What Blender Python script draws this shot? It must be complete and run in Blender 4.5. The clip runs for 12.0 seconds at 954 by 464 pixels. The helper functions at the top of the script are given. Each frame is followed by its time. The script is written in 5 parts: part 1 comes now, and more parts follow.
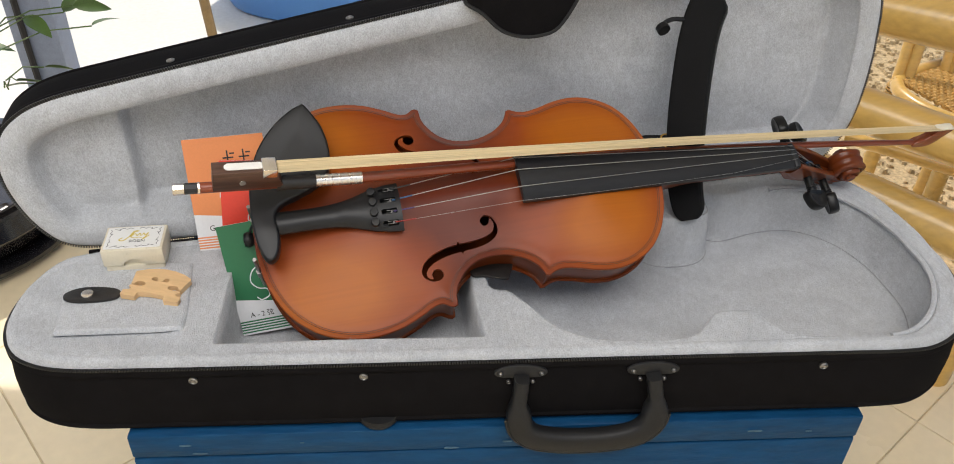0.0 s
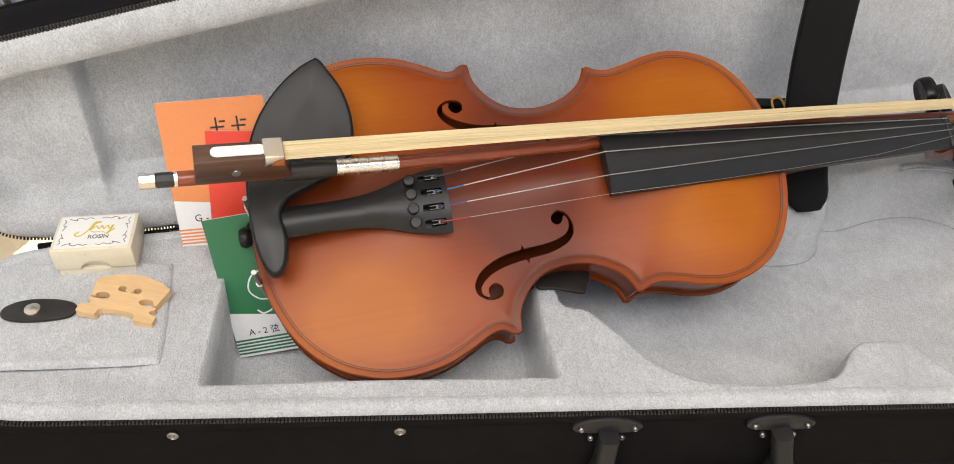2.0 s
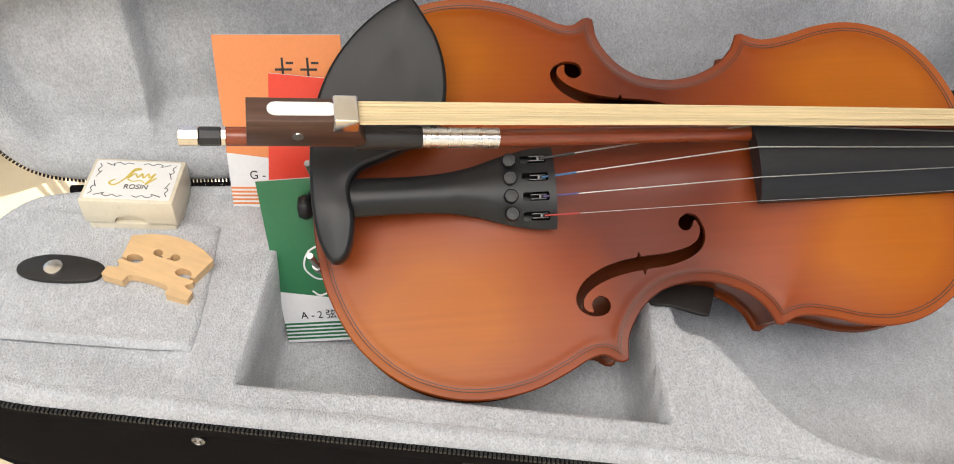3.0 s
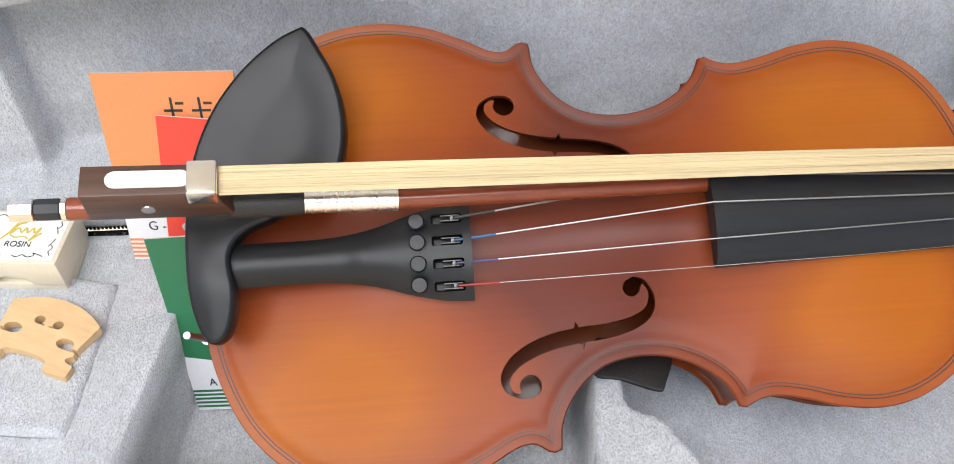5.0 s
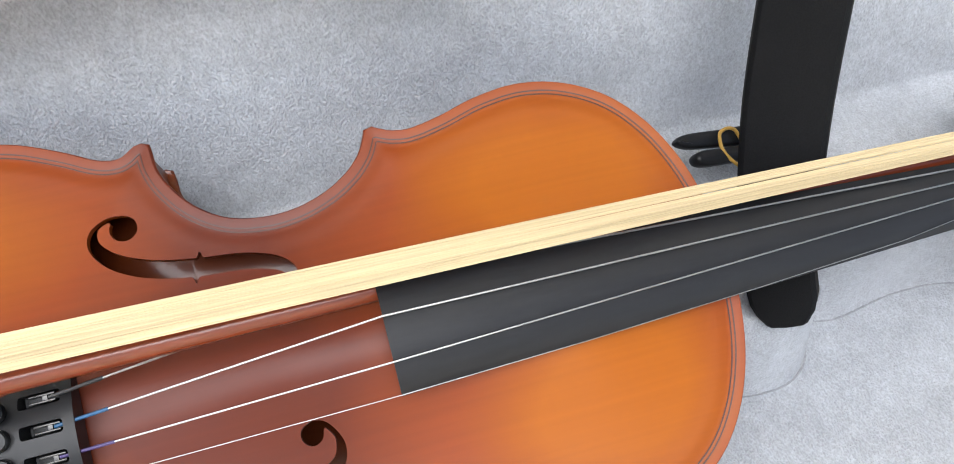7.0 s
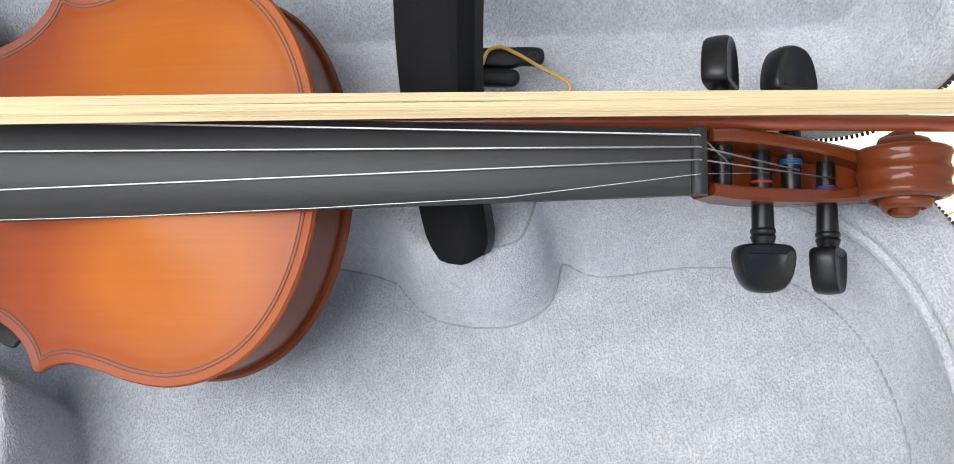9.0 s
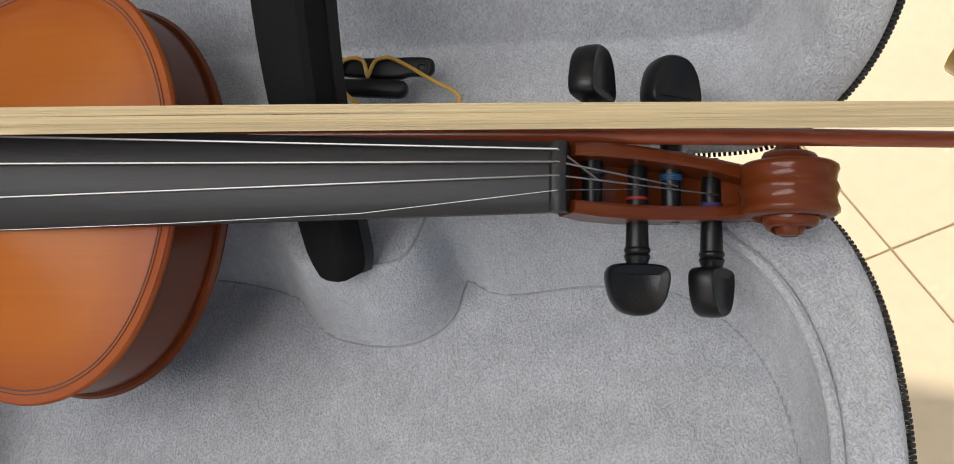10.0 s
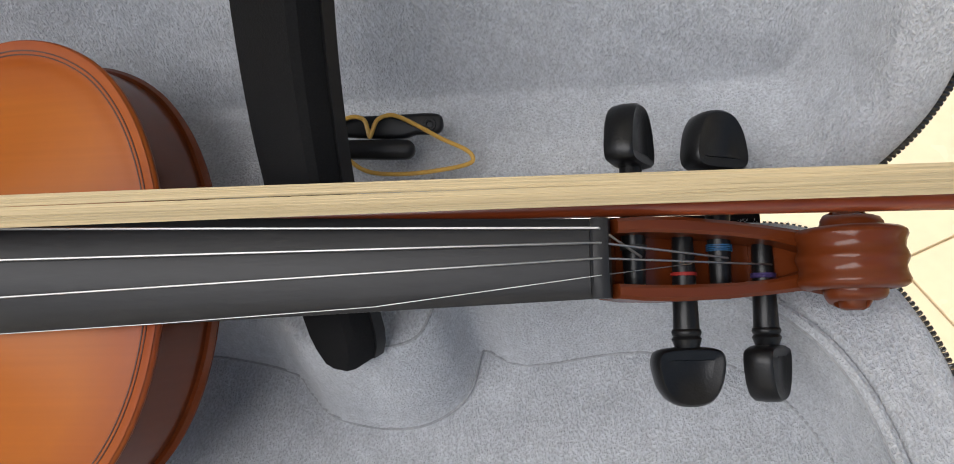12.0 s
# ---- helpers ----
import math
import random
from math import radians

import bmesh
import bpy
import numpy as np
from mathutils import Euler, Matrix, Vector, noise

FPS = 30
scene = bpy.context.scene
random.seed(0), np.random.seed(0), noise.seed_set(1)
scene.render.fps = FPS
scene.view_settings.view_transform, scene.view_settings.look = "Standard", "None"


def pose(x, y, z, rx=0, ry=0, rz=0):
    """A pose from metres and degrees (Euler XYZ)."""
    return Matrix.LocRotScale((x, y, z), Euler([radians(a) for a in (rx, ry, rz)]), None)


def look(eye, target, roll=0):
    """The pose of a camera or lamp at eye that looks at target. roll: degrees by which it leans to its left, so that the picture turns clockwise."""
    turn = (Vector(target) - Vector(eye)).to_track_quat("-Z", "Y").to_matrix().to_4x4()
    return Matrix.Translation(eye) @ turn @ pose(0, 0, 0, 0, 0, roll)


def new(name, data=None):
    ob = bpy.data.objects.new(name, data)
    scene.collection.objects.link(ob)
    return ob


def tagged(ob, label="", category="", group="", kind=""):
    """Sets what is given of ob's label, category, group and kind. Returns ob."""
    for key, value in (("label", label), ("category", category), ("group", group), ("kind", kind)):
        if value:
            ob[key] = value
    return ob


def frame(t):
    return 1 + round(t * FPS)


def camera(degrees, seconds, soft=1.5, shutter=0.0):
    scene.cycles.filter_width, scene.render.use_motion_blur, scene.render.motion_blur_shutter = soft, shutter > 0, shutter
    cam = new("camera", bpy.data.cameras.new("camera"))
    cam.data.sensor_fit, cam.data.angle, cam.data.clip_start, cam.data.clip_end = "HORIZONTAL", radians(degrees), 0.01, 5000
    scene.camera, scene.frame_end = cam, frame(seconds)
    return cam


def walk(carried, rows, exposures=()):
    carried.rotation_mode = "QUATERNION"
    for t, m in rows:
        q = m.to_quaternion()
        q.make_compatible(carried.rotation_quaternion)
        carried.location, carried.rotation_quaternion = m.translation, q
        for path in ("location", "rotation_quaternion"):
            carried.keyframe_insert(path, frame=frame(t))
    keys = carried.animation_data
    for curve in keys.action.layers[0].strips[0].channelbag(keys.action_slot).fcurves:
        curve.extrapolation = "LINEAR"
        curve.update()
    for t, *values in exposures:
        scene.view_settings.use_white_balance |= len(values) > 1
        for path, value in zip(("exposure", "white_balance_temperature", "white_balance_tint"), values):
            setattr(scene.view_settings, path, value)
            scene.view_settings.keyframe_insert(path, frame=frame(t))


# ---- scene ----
cam = camera(58.64, 12.0, soft=0.95)
PATH = [
    (0, pose(0.0444, -0.4644, 0.4638, 53.31, -1.75, -3.56)),
    (0.5, pose(0.0372, -0.4151, 0.4428, 51.01, -2.07, -3.23)),
    (1, pose(0.0264, -0.3656, 0.4238, 49.35, -2.43, -3.20)),
    (1.5, pose(0.0190, -0.3204, 0.4102, 48.85, -2.22, -3.19)),
    (2, pose(0.0108, -0.2925, 0.3985, 47.94, -2.58, -3.08)),
    (2.5, pose(0.0018, -0.2409, 0.3689, 45.48, -4.07, 0.04)),
    (2.7, pose(-0.0044, -0.2223, 0.3570, 44.51, -3.95, 2.01)),
    (4.3, pose(0.0205, -0.1431, 0.3437, 41.27, -3.03, 7.12)),
    (4.5, pose(0.0277, -0.1362, 0.3431, 41.47, -2.77, 7.04)),
    (5, pose(0.0518, -0.1209, 0.3393, 41.05, -0.84, 6.08)),
    (5.5, pose(0.0829, -0.1108, 0.3388, 42.51, 0.27, 5.52)),
    (6, pose(0.1084, -0.1004, 0.3355, 42.38, -0.18, 2.00)),
    (6.5, pose(0.1279, -0.0769, 0.3217, 42.76, -1.41, -3.36)),
    (7, pose(0.1419, -0.0432, 0.3040, 43.13, 0.58, -6.01)),
    (7.2, pose(0.1467, -0.0349, 0.2932, 43.10, 1.03, -7.15)),
    (8.8, pose(0.3822, -0.0176, 0.2938, 37.58, 8.13, 15.22)),
    (9, pose(0.4085, -0.0137, 0.2939, 36.67, 8.59, 16.93)),
    (9.5, pose(0.4512, -0.0059, 0.2873, 36.49, 8.35, 18.27)),
    (10, pose(0.4638, 0.0146, 0.2752, 37.58, 10.28, 18.69)),
    (10.5, pose(0.4553, 0.0300, 0.2677, 38.27, 11.33, 18.29)),
    (11, pose(0.4412, 0.0405, 0.2656, 37.68, 10.56, 16.57)),
    (11.5, pose(0.4364, 0.0478, 0.2664, 37.06, 10.17, 16.22)),
    (12, pose(0.4336, 0.0497, 0.2672, 37.25, 10.34, 15.99)),
]
walk(cam, PATH, exposures=[(0.0, -0.50, 6750, 10), (1.0, -0.28, 7000, 11), (2.5, -0.12, 7000, 11), (5.5, 0.18, 6250, 10), (7.2, 0.36, 6200, 10), (9.0, 0.38, 6200, 10), (9.5, -0.02, 6500, 10), (10.0, -0.45, 6650, 11), (10.6, -0.45, 6650, 11), (12.0, -0.32, 6450, 11)])

# ---------------------------------------------------------------- light
world = bpy.data.worlds.new("sky")
scene.world = world
world.use_nodes = True
wn, wl = world.node_tree.nodes, world.node_tree.links
wn.clear()
sky_tex = wn.new("ShaderNodeTexSky")
sky_tex.sky_type = "NISHITA"
sky_tex.sun_disc = False
sky_tex.sun_elevation, sky_tex.sun_rotation = radians(52), radians(-25)
sky_bg = wn.new("ShaderNodeBackground")
sky_bg.inputs["Strength"].default_value = 0.15
sky_out = wn.new("ShaderNodeOutputWorld")
wl.new(sky_tex.outputs[0], sky_bg.inputs["Color"])
wl.new(sky_bg.outputs[0], sky_out.inputs["Surface"])
sun = new("sun", bpy.data.lights.new("sun", "SUN"))
sun.data.energy, sun.data.angle, sun.data.color = 4.5, radians(0.5), (1.0, 0.95, 0.87)
sun.matrix_world = look((-1.6, 3.4, 4.8), (0, 0, 0))
# soft area lamp added overhead to light the case; no such source is visible
fill_lamp = new("overhead_fill", bpy.data.lights.new("overhead_fill", "AREA"))
fill_lamp.data.shape, fill_lamp.data.size, fill_lamp.data.size_y = "RECTANGLE", 2.0, 1.1
fill_lamp.data.energy, fill_lamp.data.color = 55, (1.0, 0.98, 0.96)
fill_lamp.matrix_world = look((-0.12, -0.96, 1.74), (-0.06, -0.70, 0.0))


# ---------------------------------------------------------------- materials
def node_mat(name, base, rough=0.5, metal=0.0, vary=0.15, scale=60.0, fine=600.0, bump=0.0, bump_scale=600.0,
             second=None, sheen=0.0, coat=0.0, stretch=(1, 1, 1), rough_vary=0.1, spec=0.5, per_piece=0.0, relief=0.0):
    """Two-scale noise on the colour, noise on the roughness, fine relief."""
    m = bpy.data.materials.new(name)
    m.use_nodes = True
    nt = m.node_tree
    n, l = nt.nodes, nt.links
    bs = n["Principled BSDF"]
    tc, mp = n.new("ShaderNodeTexCoord"), n.new("ShaderNodeMapping")
    mp.inputs["Scale"].default_value = stretch
    l.new(tc.outputs["Object"], mp.inputs["Vector"])

    def noisy(sc, det=4.0):
        t = n.new("ShaderNodeTexNoise")
        t.inputs["Scale"].default_value, t.inputs["Detail"].default_value = sc, det
        l.new(mp.outputs[0], t.inputs["Vector"])
        return t.outputs["Fac"]

    coarse, small = noisy(scale), noisy(fine, 2.0)
    add = n.new("ShaderNodeMath")
    add.operation = "ADD"
    l.new(coarse, add.inputs[0]), l.new(small, add.inputs[1])
    total = add.outputs[0]
    if per_piece:
        oi, mul = n.new("ShaderNodeObjectInfo"), n.new("ShaderNodeMath")
        mul.operation = "MULTIPLY_ADD"
        mul.inputs[1].default_value = per_piece
        l.new(oi.outputs["Random"], mul.inputs[0]), l.new(total, mul.inputs[2])
        total = mul.outputs[0]
    ramp = n.new("ShaderNodeMapRange")
    ramp.inputs["From Min"].default_value, ramp.inputs["From Max"].default_value = 0.6, 1.4 + per_piece
    l.new(total, ramp.inputs["Value"])
    mix = n.new("ShaderNodeMix")
    mix.data_type = "RGBA"
    lo = [c * (1 - vary) for c in base]
    hi = second or [min(1.0, c * (1 + vary)) for c in base]
    mix.inputs[6].default_value, mix.inputs[7].default_value = (*lo, 1), (*hi, 1)
    l.new(ramp.outputs[0], mix.inputs[0]), l.new(mix.outputs[2], bs.inputs["Base Color"])
    rr = n.new("ShaderNodeMapRange")
    rr.inputs["To Min"].default_value, rr.inputs["To Max"].default_value = max(0.02, rough - rough_vary), min(1, rough + rough_vary)
    l.new(coarse, rr.inputs["Value"]), l.new(rr.outputs[0], bs.inputs["Roughness"])
    bs.inputs["Metallic"].default_value, bs.inputs["Specular IOR Level"].default_value = metal, spec
    if sheen:
        bs.inputs["Sheen Weight"].default_value, bs.inputs["Sheen Roughness"].default_value = sheen, 0.5
    if coat:
        bs.inputs["Coat Weight"].default_value, bs.inputs["Coat Roughness"].default_value = coat, 0.15
    if bump:
        bp = n.new("ShaderNodeBump")
        bp.inputs["Strength"].default_value, bp.inputs["Distance"].default_value = bump, relief or 0.4 / bump_scale
        l.new(noisy(bump_scale, 3.0), bp.inputs["Height"]), l.new(bp.outputs[0], bs.inputs["Normal"])
    return m


def varnish_mat(name, burst):
    """Satin sunburst violin varnish: amber bouts, red-brown waist, faint long grain."""
    m = bpy.data.materials.new(name)
    m.use_nodes = True
    n, l = m.node_tree.nodes, m.node_tree.links
    bs = n["Principled BSDF"]
    tc = n.new("ShaderNodeTexCoord")
    sep = n.new("ShaderNodeSeparateXYZ")
    l.new(tc.outputs["Object"], sep.inputs[0])

    def math(op, a, b, c=None):
        k = n.new("ShaderNodeMath")
        k.operation = op
        for i, v in enumerate((a, b) if c is None else (a, b, c)):
            if isinstance(v, (int, float)):
                k.inputs[i].default_value = v
            else:
                l.new(v, k.inputs[i])
        return k.outputs[0]

    soft = n.new("ShaderNodeTexNoise")
    soft.inputs["Scale"].default_value, soft.inputs["Detail"].default_value = 14, 2
    l.new(tc.outputs["Object"], soft.inputs["Vector"])
    mp = n.new("ShaderNodeMapping")
    mp.inputs["Scale"].default_value = (6, 420, 40)
    l.new(tc.outputs["Object"], mp.inputs["Vector"])
    grain = n.new("ShaderNodeTexNoise")
    grain.inputs["Scale"].default_value, grain.inputs["Detail"].default_value = 1.0, 3
    l.new(mp.outputs[0], grain.inputs["Vector"])
    if burst:
        # distance from the two amber fields, one in each bout
        def field(cx, cy, rx, ry):
            ay = math("ABSOLUTE", sep.outputs[1], 0.0)
            dx = math("DIVIDE", math("SUBTRACT", sep.outputs[0], cx), rx)
            dy = math("DIVIDE", math("SUBTRACT", ay, cy), ry)
            return math("SQRT", math("ADD", math("MULTIPLY", dx, dx), math("MULTIPLY", dy, dy)), 0.0)
        near = math("MINIMUM", field(0.143, 0.040, 0.085, 0.060), field(-0.090, 0.066, 0.085, 0.055))
        near = math("ADD", near, math("MULTIPLY", math("SUBTRACT", soft.outputs["Fac"], 0.5), 0.5))
    else:
        near = math("ADD", 0.9, math("MULTIPLY", soft.outputs["Fac"], 0.6))
    ramp = n.new("ShaderNodeValToRGB")
    cr = ramp.color_ramp
    cr.elements[0].position, cr.elements[0].color = 0.22, (0.375, 0.098, 0.003, 1)
    cr.elements[1].position, cr.elements[1].color = 1.25 / 1.5, (0.115, 0.018, 0.005, 1) if burst else (0.13, 0.027, 0.006, 1)
    mid = cr.elements.new(0.52)
    mid.color = (0.25, 0.044, 0.004, 1)
    l.new(math("DIVIDE", near, 1.5), ramp.inputs["Fac"])
    mix = n.new("ShaderNodeMix")
    mix.data_type, mix.blend_type = "RGBA", "MULTIPLY"
    mix.inputs[0].default_value = 0.35
    gr = n.new("ShaderNodeMapRange")
    gr.inputs["From Min"].default_value, gr.inputs["From Max"].default_value = 0.3, 0.7
    gr.inputs["To Min"].default_value = 0.75
    l.new(grain.outputs["Fac"], gr.inputs["Value"])
    l.new(ramp.outputs["Color"], mix.inputs[6]), l.new(gr.outputs[0], mix.inputs[7])
    l.new(mix.outputs[2], bs.inputs["Base Color"])
    bs.inputs["Coat Weight"].default_value, bs.inputs["Coat Roughness"].default_value = (0.45, 0.40) if burst else (0.55, 0.16)
    bs.inputs["Specular IOR Level"].default_value = 0.08
    rg = n.new("ShaderNodeMapRange")
    rg.inputs["To Min"].default_value, rg.inputs["To Max"].default_value = 0.40, 0.50
    l.new(soft.outputs["Fac"], rg.inputs["Value"]), l.new(rg.outputs[0], bs.inputs["Roughness"])
    bp = n.new("ShaderNodeBump")
    bp.inputs["Strength"].default_value, bp.inputs["Distance"].default_value = 0.06, 0.0004
    l.new(grain.outputs["Fac"], bp.inputs["Height"]), l.new(bp.outputs[0], bs.inputs["Normal"])
    return m


def plush_mat(name, base):
    """Short brushed pile: soft patches where the nap lies over, fine fibre streaks and a velvet sheen."""
    m = bpy.data.materials.new(name)
    m.use_nodes = True
    n, l = m.node_tree.nodes, m.node_tree.links
    bs = n["Principled BSDF"]
    tc = n.new("ShaderNodeTexCoord")

    def noisy(scale, detail, stretch, twist=0.0, turn=0.0):
        mp, t = n.new("ShaderNodeMapping"), n.new("ShaderNodeTexNoise")
        mp.inputs["Scale"].default_value, mp.inputs["Rotation"].default_value = stretch, (0, 0, turn)
        t.inputs["Scale"].default_value, t.inputs["Detail"].default_value, t.inputs["Distortion"].default_value = scale, detail, twist
        l.new(tc.outputs["Object"], mp.inputs["Vector"]), l.new(mp.outputs[0], t.inputs["Vector"])
        return t.outputs["Fac"]

    def scaled(fac, lo, hi, a, b):
        r = n.new("ShaderNodeMapRange")
        for k, v in zip(("From Min", "From Max", "To Min", "To Max"), (lo, hi, a, b)):
            r.inputs[k].default_value = v
        l.new(fac, r.inputs["Value"])
        return r.outputs[0]

    def times(a, b):
        k = n.new("ShaderNodeMath")
        k.operation = "MULTIPLY"
        l.new(a, k.inputs[0]), l.new(b, k.inputs[1])
        return k.outputs[0]

    nap = scaled(noisy(16, 3, (1, 1.5, 1), 1.2, 0.5), 0.3, 0.7, 0.90, 1.08)
    tuft = scaled(noisy(230, 3, (1, 0.55, 1), 0.4, 0.7), 0.3, 0.7, 0.93, 1.06)
    fibre = noisy(1050, 2, (1, 0.7, 1), 0.3, 0.9)
    shade = times(times(nap, tuft), scaled(fibre, 0.3, 0.7, 0.82, 1.18))
    col = n.new("ShaderNodeVectorMath")
    col.operation = "SCALE"
    col.inputs[0].default_value = base
    l.new(shade, col.inputs["Scale"]), l.new(col.outputs[0], bs.inputs["Base Color"])
    bs.inputs["Roughness"].default_value, bs.inputs["Specular IOR Level"].default_value = 0.95, 0.05
    bs.inputs["Sheen Weight"].default_value, bs.inputs["Sheen Roughness"].default_value = 0.30, 0.45
    bp = n.new("ShaderNodeBump")
    bp.inputs["Strength"].default_value, bp.inputs["Distance"].default_value = 1.0, 0.0012
    l.new(fibre, bp.inputs["Height"]), l.new(bp.outputs[0], bs.inputs["Normal"])
    return m


PLUSH = plush_mat("grey_plush", (0.50, 0.515, 0.54))
SHELL = node_mat("black_canvas", (0.0085, 0.0078, 0.0082), 0.85, vary=0.35, scale=80, fine=1500, bump=0.5, bump_scale=2200, spec=0.04)
PIPING = node_mat("black_piping", (0.01, 0.01, 0.011), 0.6, vary=0.3, bump=0.4, bump_scale=1500)
ZIP = node_mat("zip_plastic", (0.012, 0.012, 0.012), 0.35, vary=0.2)
TOP = varnish_mat("sunburst_varnish", True)
RIB = varnish_mat("red_brown_varnish", False)
PURF = node_mat("purfling_black", (0.05, 0.014, 0.006), 0.45, vary=0.2)
EBONY = node_mat("fingerboard_black", (0.0145, 0.0145, 0.0157), 0.45, vary=0.25, spec=0.35, scale=30, fine=400, stretch=(0.15, 1, 1), bump=0.12, bump_scale=900)
BLACKWOOD = node_mat("satin_black_wood", (0.0085, 0.0085, 0.0092), 0.40, vary=0.12, spec=0.35, rough_vary=0.04)
PEGMAT = node_mat("black_peg", (0.006, 0.006, 0.0064), 0.34, vary=0.3, spec=0.32, bump=0.25, bump_scale=1400)
STEEL = node_mat("string_steel", (0.42, 0.42, 0.41), 0.45, 1.0, vary=0.06)
NICKEL = node_mat("nickel", (0.75, 0.70, 0.64), 0.2, 1.0, vary=0.06)
SILVER = node_mat("silver_wrap", (0.85, 0.83, 0.80), 0.28, 1.0, vary=0.08, bump=0.5, bump_scale=900, stretch=(3, 0.1, 0.1))
DULLNICKEL = node_mat("dull_nickel", (0.30, 0.29, 0.28), 0.4, 1.0, vary=0.15)
# darker grey for plush seams, and for shade drawn in the floor's crease
SEAM_SHADE = node_mat("plush_seam_shade", (0.34, 0.345, 0.355), 0.95, vary=0.3, fine=900, spec=0.05)
DARKMETAL = node_mat("dark_metal", (0.09, 0.088, 0.085), 0.35, 1.0, vary=0.2)
HAIR = node_mat("bow_hair", (0.64, 0.51, 0.30), 0.5, spec=0.25, vary=0.3, scale=30, fine=300, stretch=(0.02, 6, 6), bump=0.5, bump_scale=500)
STICK = node_mat("red_brown_stick", (0.22, 0.042, 0.012), 0.3, vary=0.3, scale=40, stretch=(0.1, 1, 1), coat=0.3)
FROG = node_mat("rosewood_frog", (0.075, 0.035, 0.022), 0.4, vary=0.5, scale=30, fine=260, stretch=(0.12, 2, 2))
PEARL = node_mat("pearl_slide", (0.82, 0.80, 0.75), 0.25, vary=0.06, scale=60)
LEATHER = node_mat("black_leather", (0.016, 0.014, 0.013), 0.5, vary=0.3, bump=0.5, bump_scale=900)
RUBBER = node_mat("black_rubber", (0.013, 0.013, 0.0135), 0.5, vary=0.25, spec=0.3, bump=0.3, bump_scale=1600)
FOAM = node_mat("black_foam", (0.006, 0.006, 0.0065), 0.9, vary=0.4, fine=1500, bump=0.6, bump_scale=1300, spec=0.2)
BAND = node_mat("amber_rubber", (0.62, 0.36, 0.07), 0.4, vary=0.1)
MAPLE = node_mat("pale_maple", (0.69, 0.46, 0.24), 0.5, vary=0.12, scale=60, fine=350, stretch=(0.3, 1.5, 1), bump=0.1, bump_scale=500)
IVORY = node_mat("ivory_plastic", (0.70, 0.64, 0.50), 0.3, vary=0.05)
LABEL = node_mat("white_label", (0.80, 0.80, 0.78), 0.45, vary=0.03)
INK = node_mat("black_ink", (0.02, 0.02, 0.022), 0.5, vary=0.1)
GOLD = node_mat("gold_ink", (0.62, 0.48, 0.08), 0.4, vary=0.1)
ORANGE = node_mat("orange_paper", (0.72, 0.25, 0.09), 0.45, vary=0.05, scale=25)
REDP = node_mat("red_paper", (0.72, 0.055, 0.03), 0.45, vary=0.05, scale=25)
GREENP = node_mat("green_paper", (0.022, 0.155, 0.065), 0.45, vary=0.06, scale=25)
WHITEP = node_mat("white_paper", (0.72, 0.73, 0.75), 0.5, vary=0.04)
BLUEPAINT = node_mat("chipped_blue_paint", (0.002, 0.048, 0.125), 0.55, spec=0.2, vary=0.35, scale=14, fine=160, stretch=(0.25, 1, 1), bump=0.5, bump_scale=90, per_piece=0.2)
WORN = node_mat("bare_grey_wood", (0.06, 0.12, 0.17), 0.8, vary=0.3, stretch=(0.1, 1, 1))
TILE = node_mat("cream_tile", (0.82, 0.69, 0.47), 0.25, vary=0.06, scale=4, fine=60, per_piece=0.15)
GROUT = node_mat("tile_joint", (0.80, 0.68, 0.48), 0.8, vary=0.08)
CONCRETE = node_mat("pale_concrete", (0.80, 0.78, 0.74), 0.85, vary=0.08, scale=3, fine=80, bump=0.3, bump_scale=150)
GRAVEL = node_mat("tan_gravel", (0.50, 0.38, 0.22), 0.85, vary=0.45, scale=60, fine=160, bump=1.0, bump_scale=90)
BAMBOO = node_mat("varnished_bamboo", (0.56, 0.35, 0.10), 0.3, vary=0.25, scale=12, fine=120, stretch=(0.2, 1, 1), coat=0.3, per_piece=0.3)
RATTAN = node_mat("woven_rattan", (0.48, 0.29, 0.09), 0.5, vary=0.3, scale=90, fine=400)
PLASTER = node_mat("white_plaster", (0.75, 0.74, 0.71), 0.9, vary=0.05, scale=3, fine=50, bump=0.1, bump_scale=90)
BLUEPLASTIC = node_mat("blue_plastic", (0.10, 0.27, 0.60), 0.35, vary=0.1, scale=5)
LEAF = node_mat("green_leaf", (0.055, 0.11, 0.02), 0.35, vary=0.4, scale=40, per_piece=0.4)
STEM = node_mat("plant_stem", (0.30, 0.20, 0.09), 0.6, vary=0.2)
CERAMIC = node_mat("dark_glazed_pot", (0.014, 0.013, 0.015), 0.15, vary=0.3, coat=0.5)
STEELPOST = node_mat("grey_steel", (0.26, 0.31, 0.42), 0.5, vary=0.15)


# ---------------------------------------------------------------- mesh helpers
def mesh_of(verts, faces, material, smooth=True, angle=38):
    me = bpy.data.meshes.new("mesh")
    me.from_pydata([tuple(v) for v in verts], [], [tuple(f) for f in faces])
    bm = bmesh.new()
    bm.from_mesh(me)
    bmesh.ops.recalc_face_normals(bm, faces=bm.faces)
    bm.to_mesh(me)
    bm.free()
    if smooth:
        me.polygons.foreach_set("use_smooth", [True] * len(me.polygons))
        me.set_sharp_from_angle(angle=radians(angle))
    me.materials.append(material)
    return me


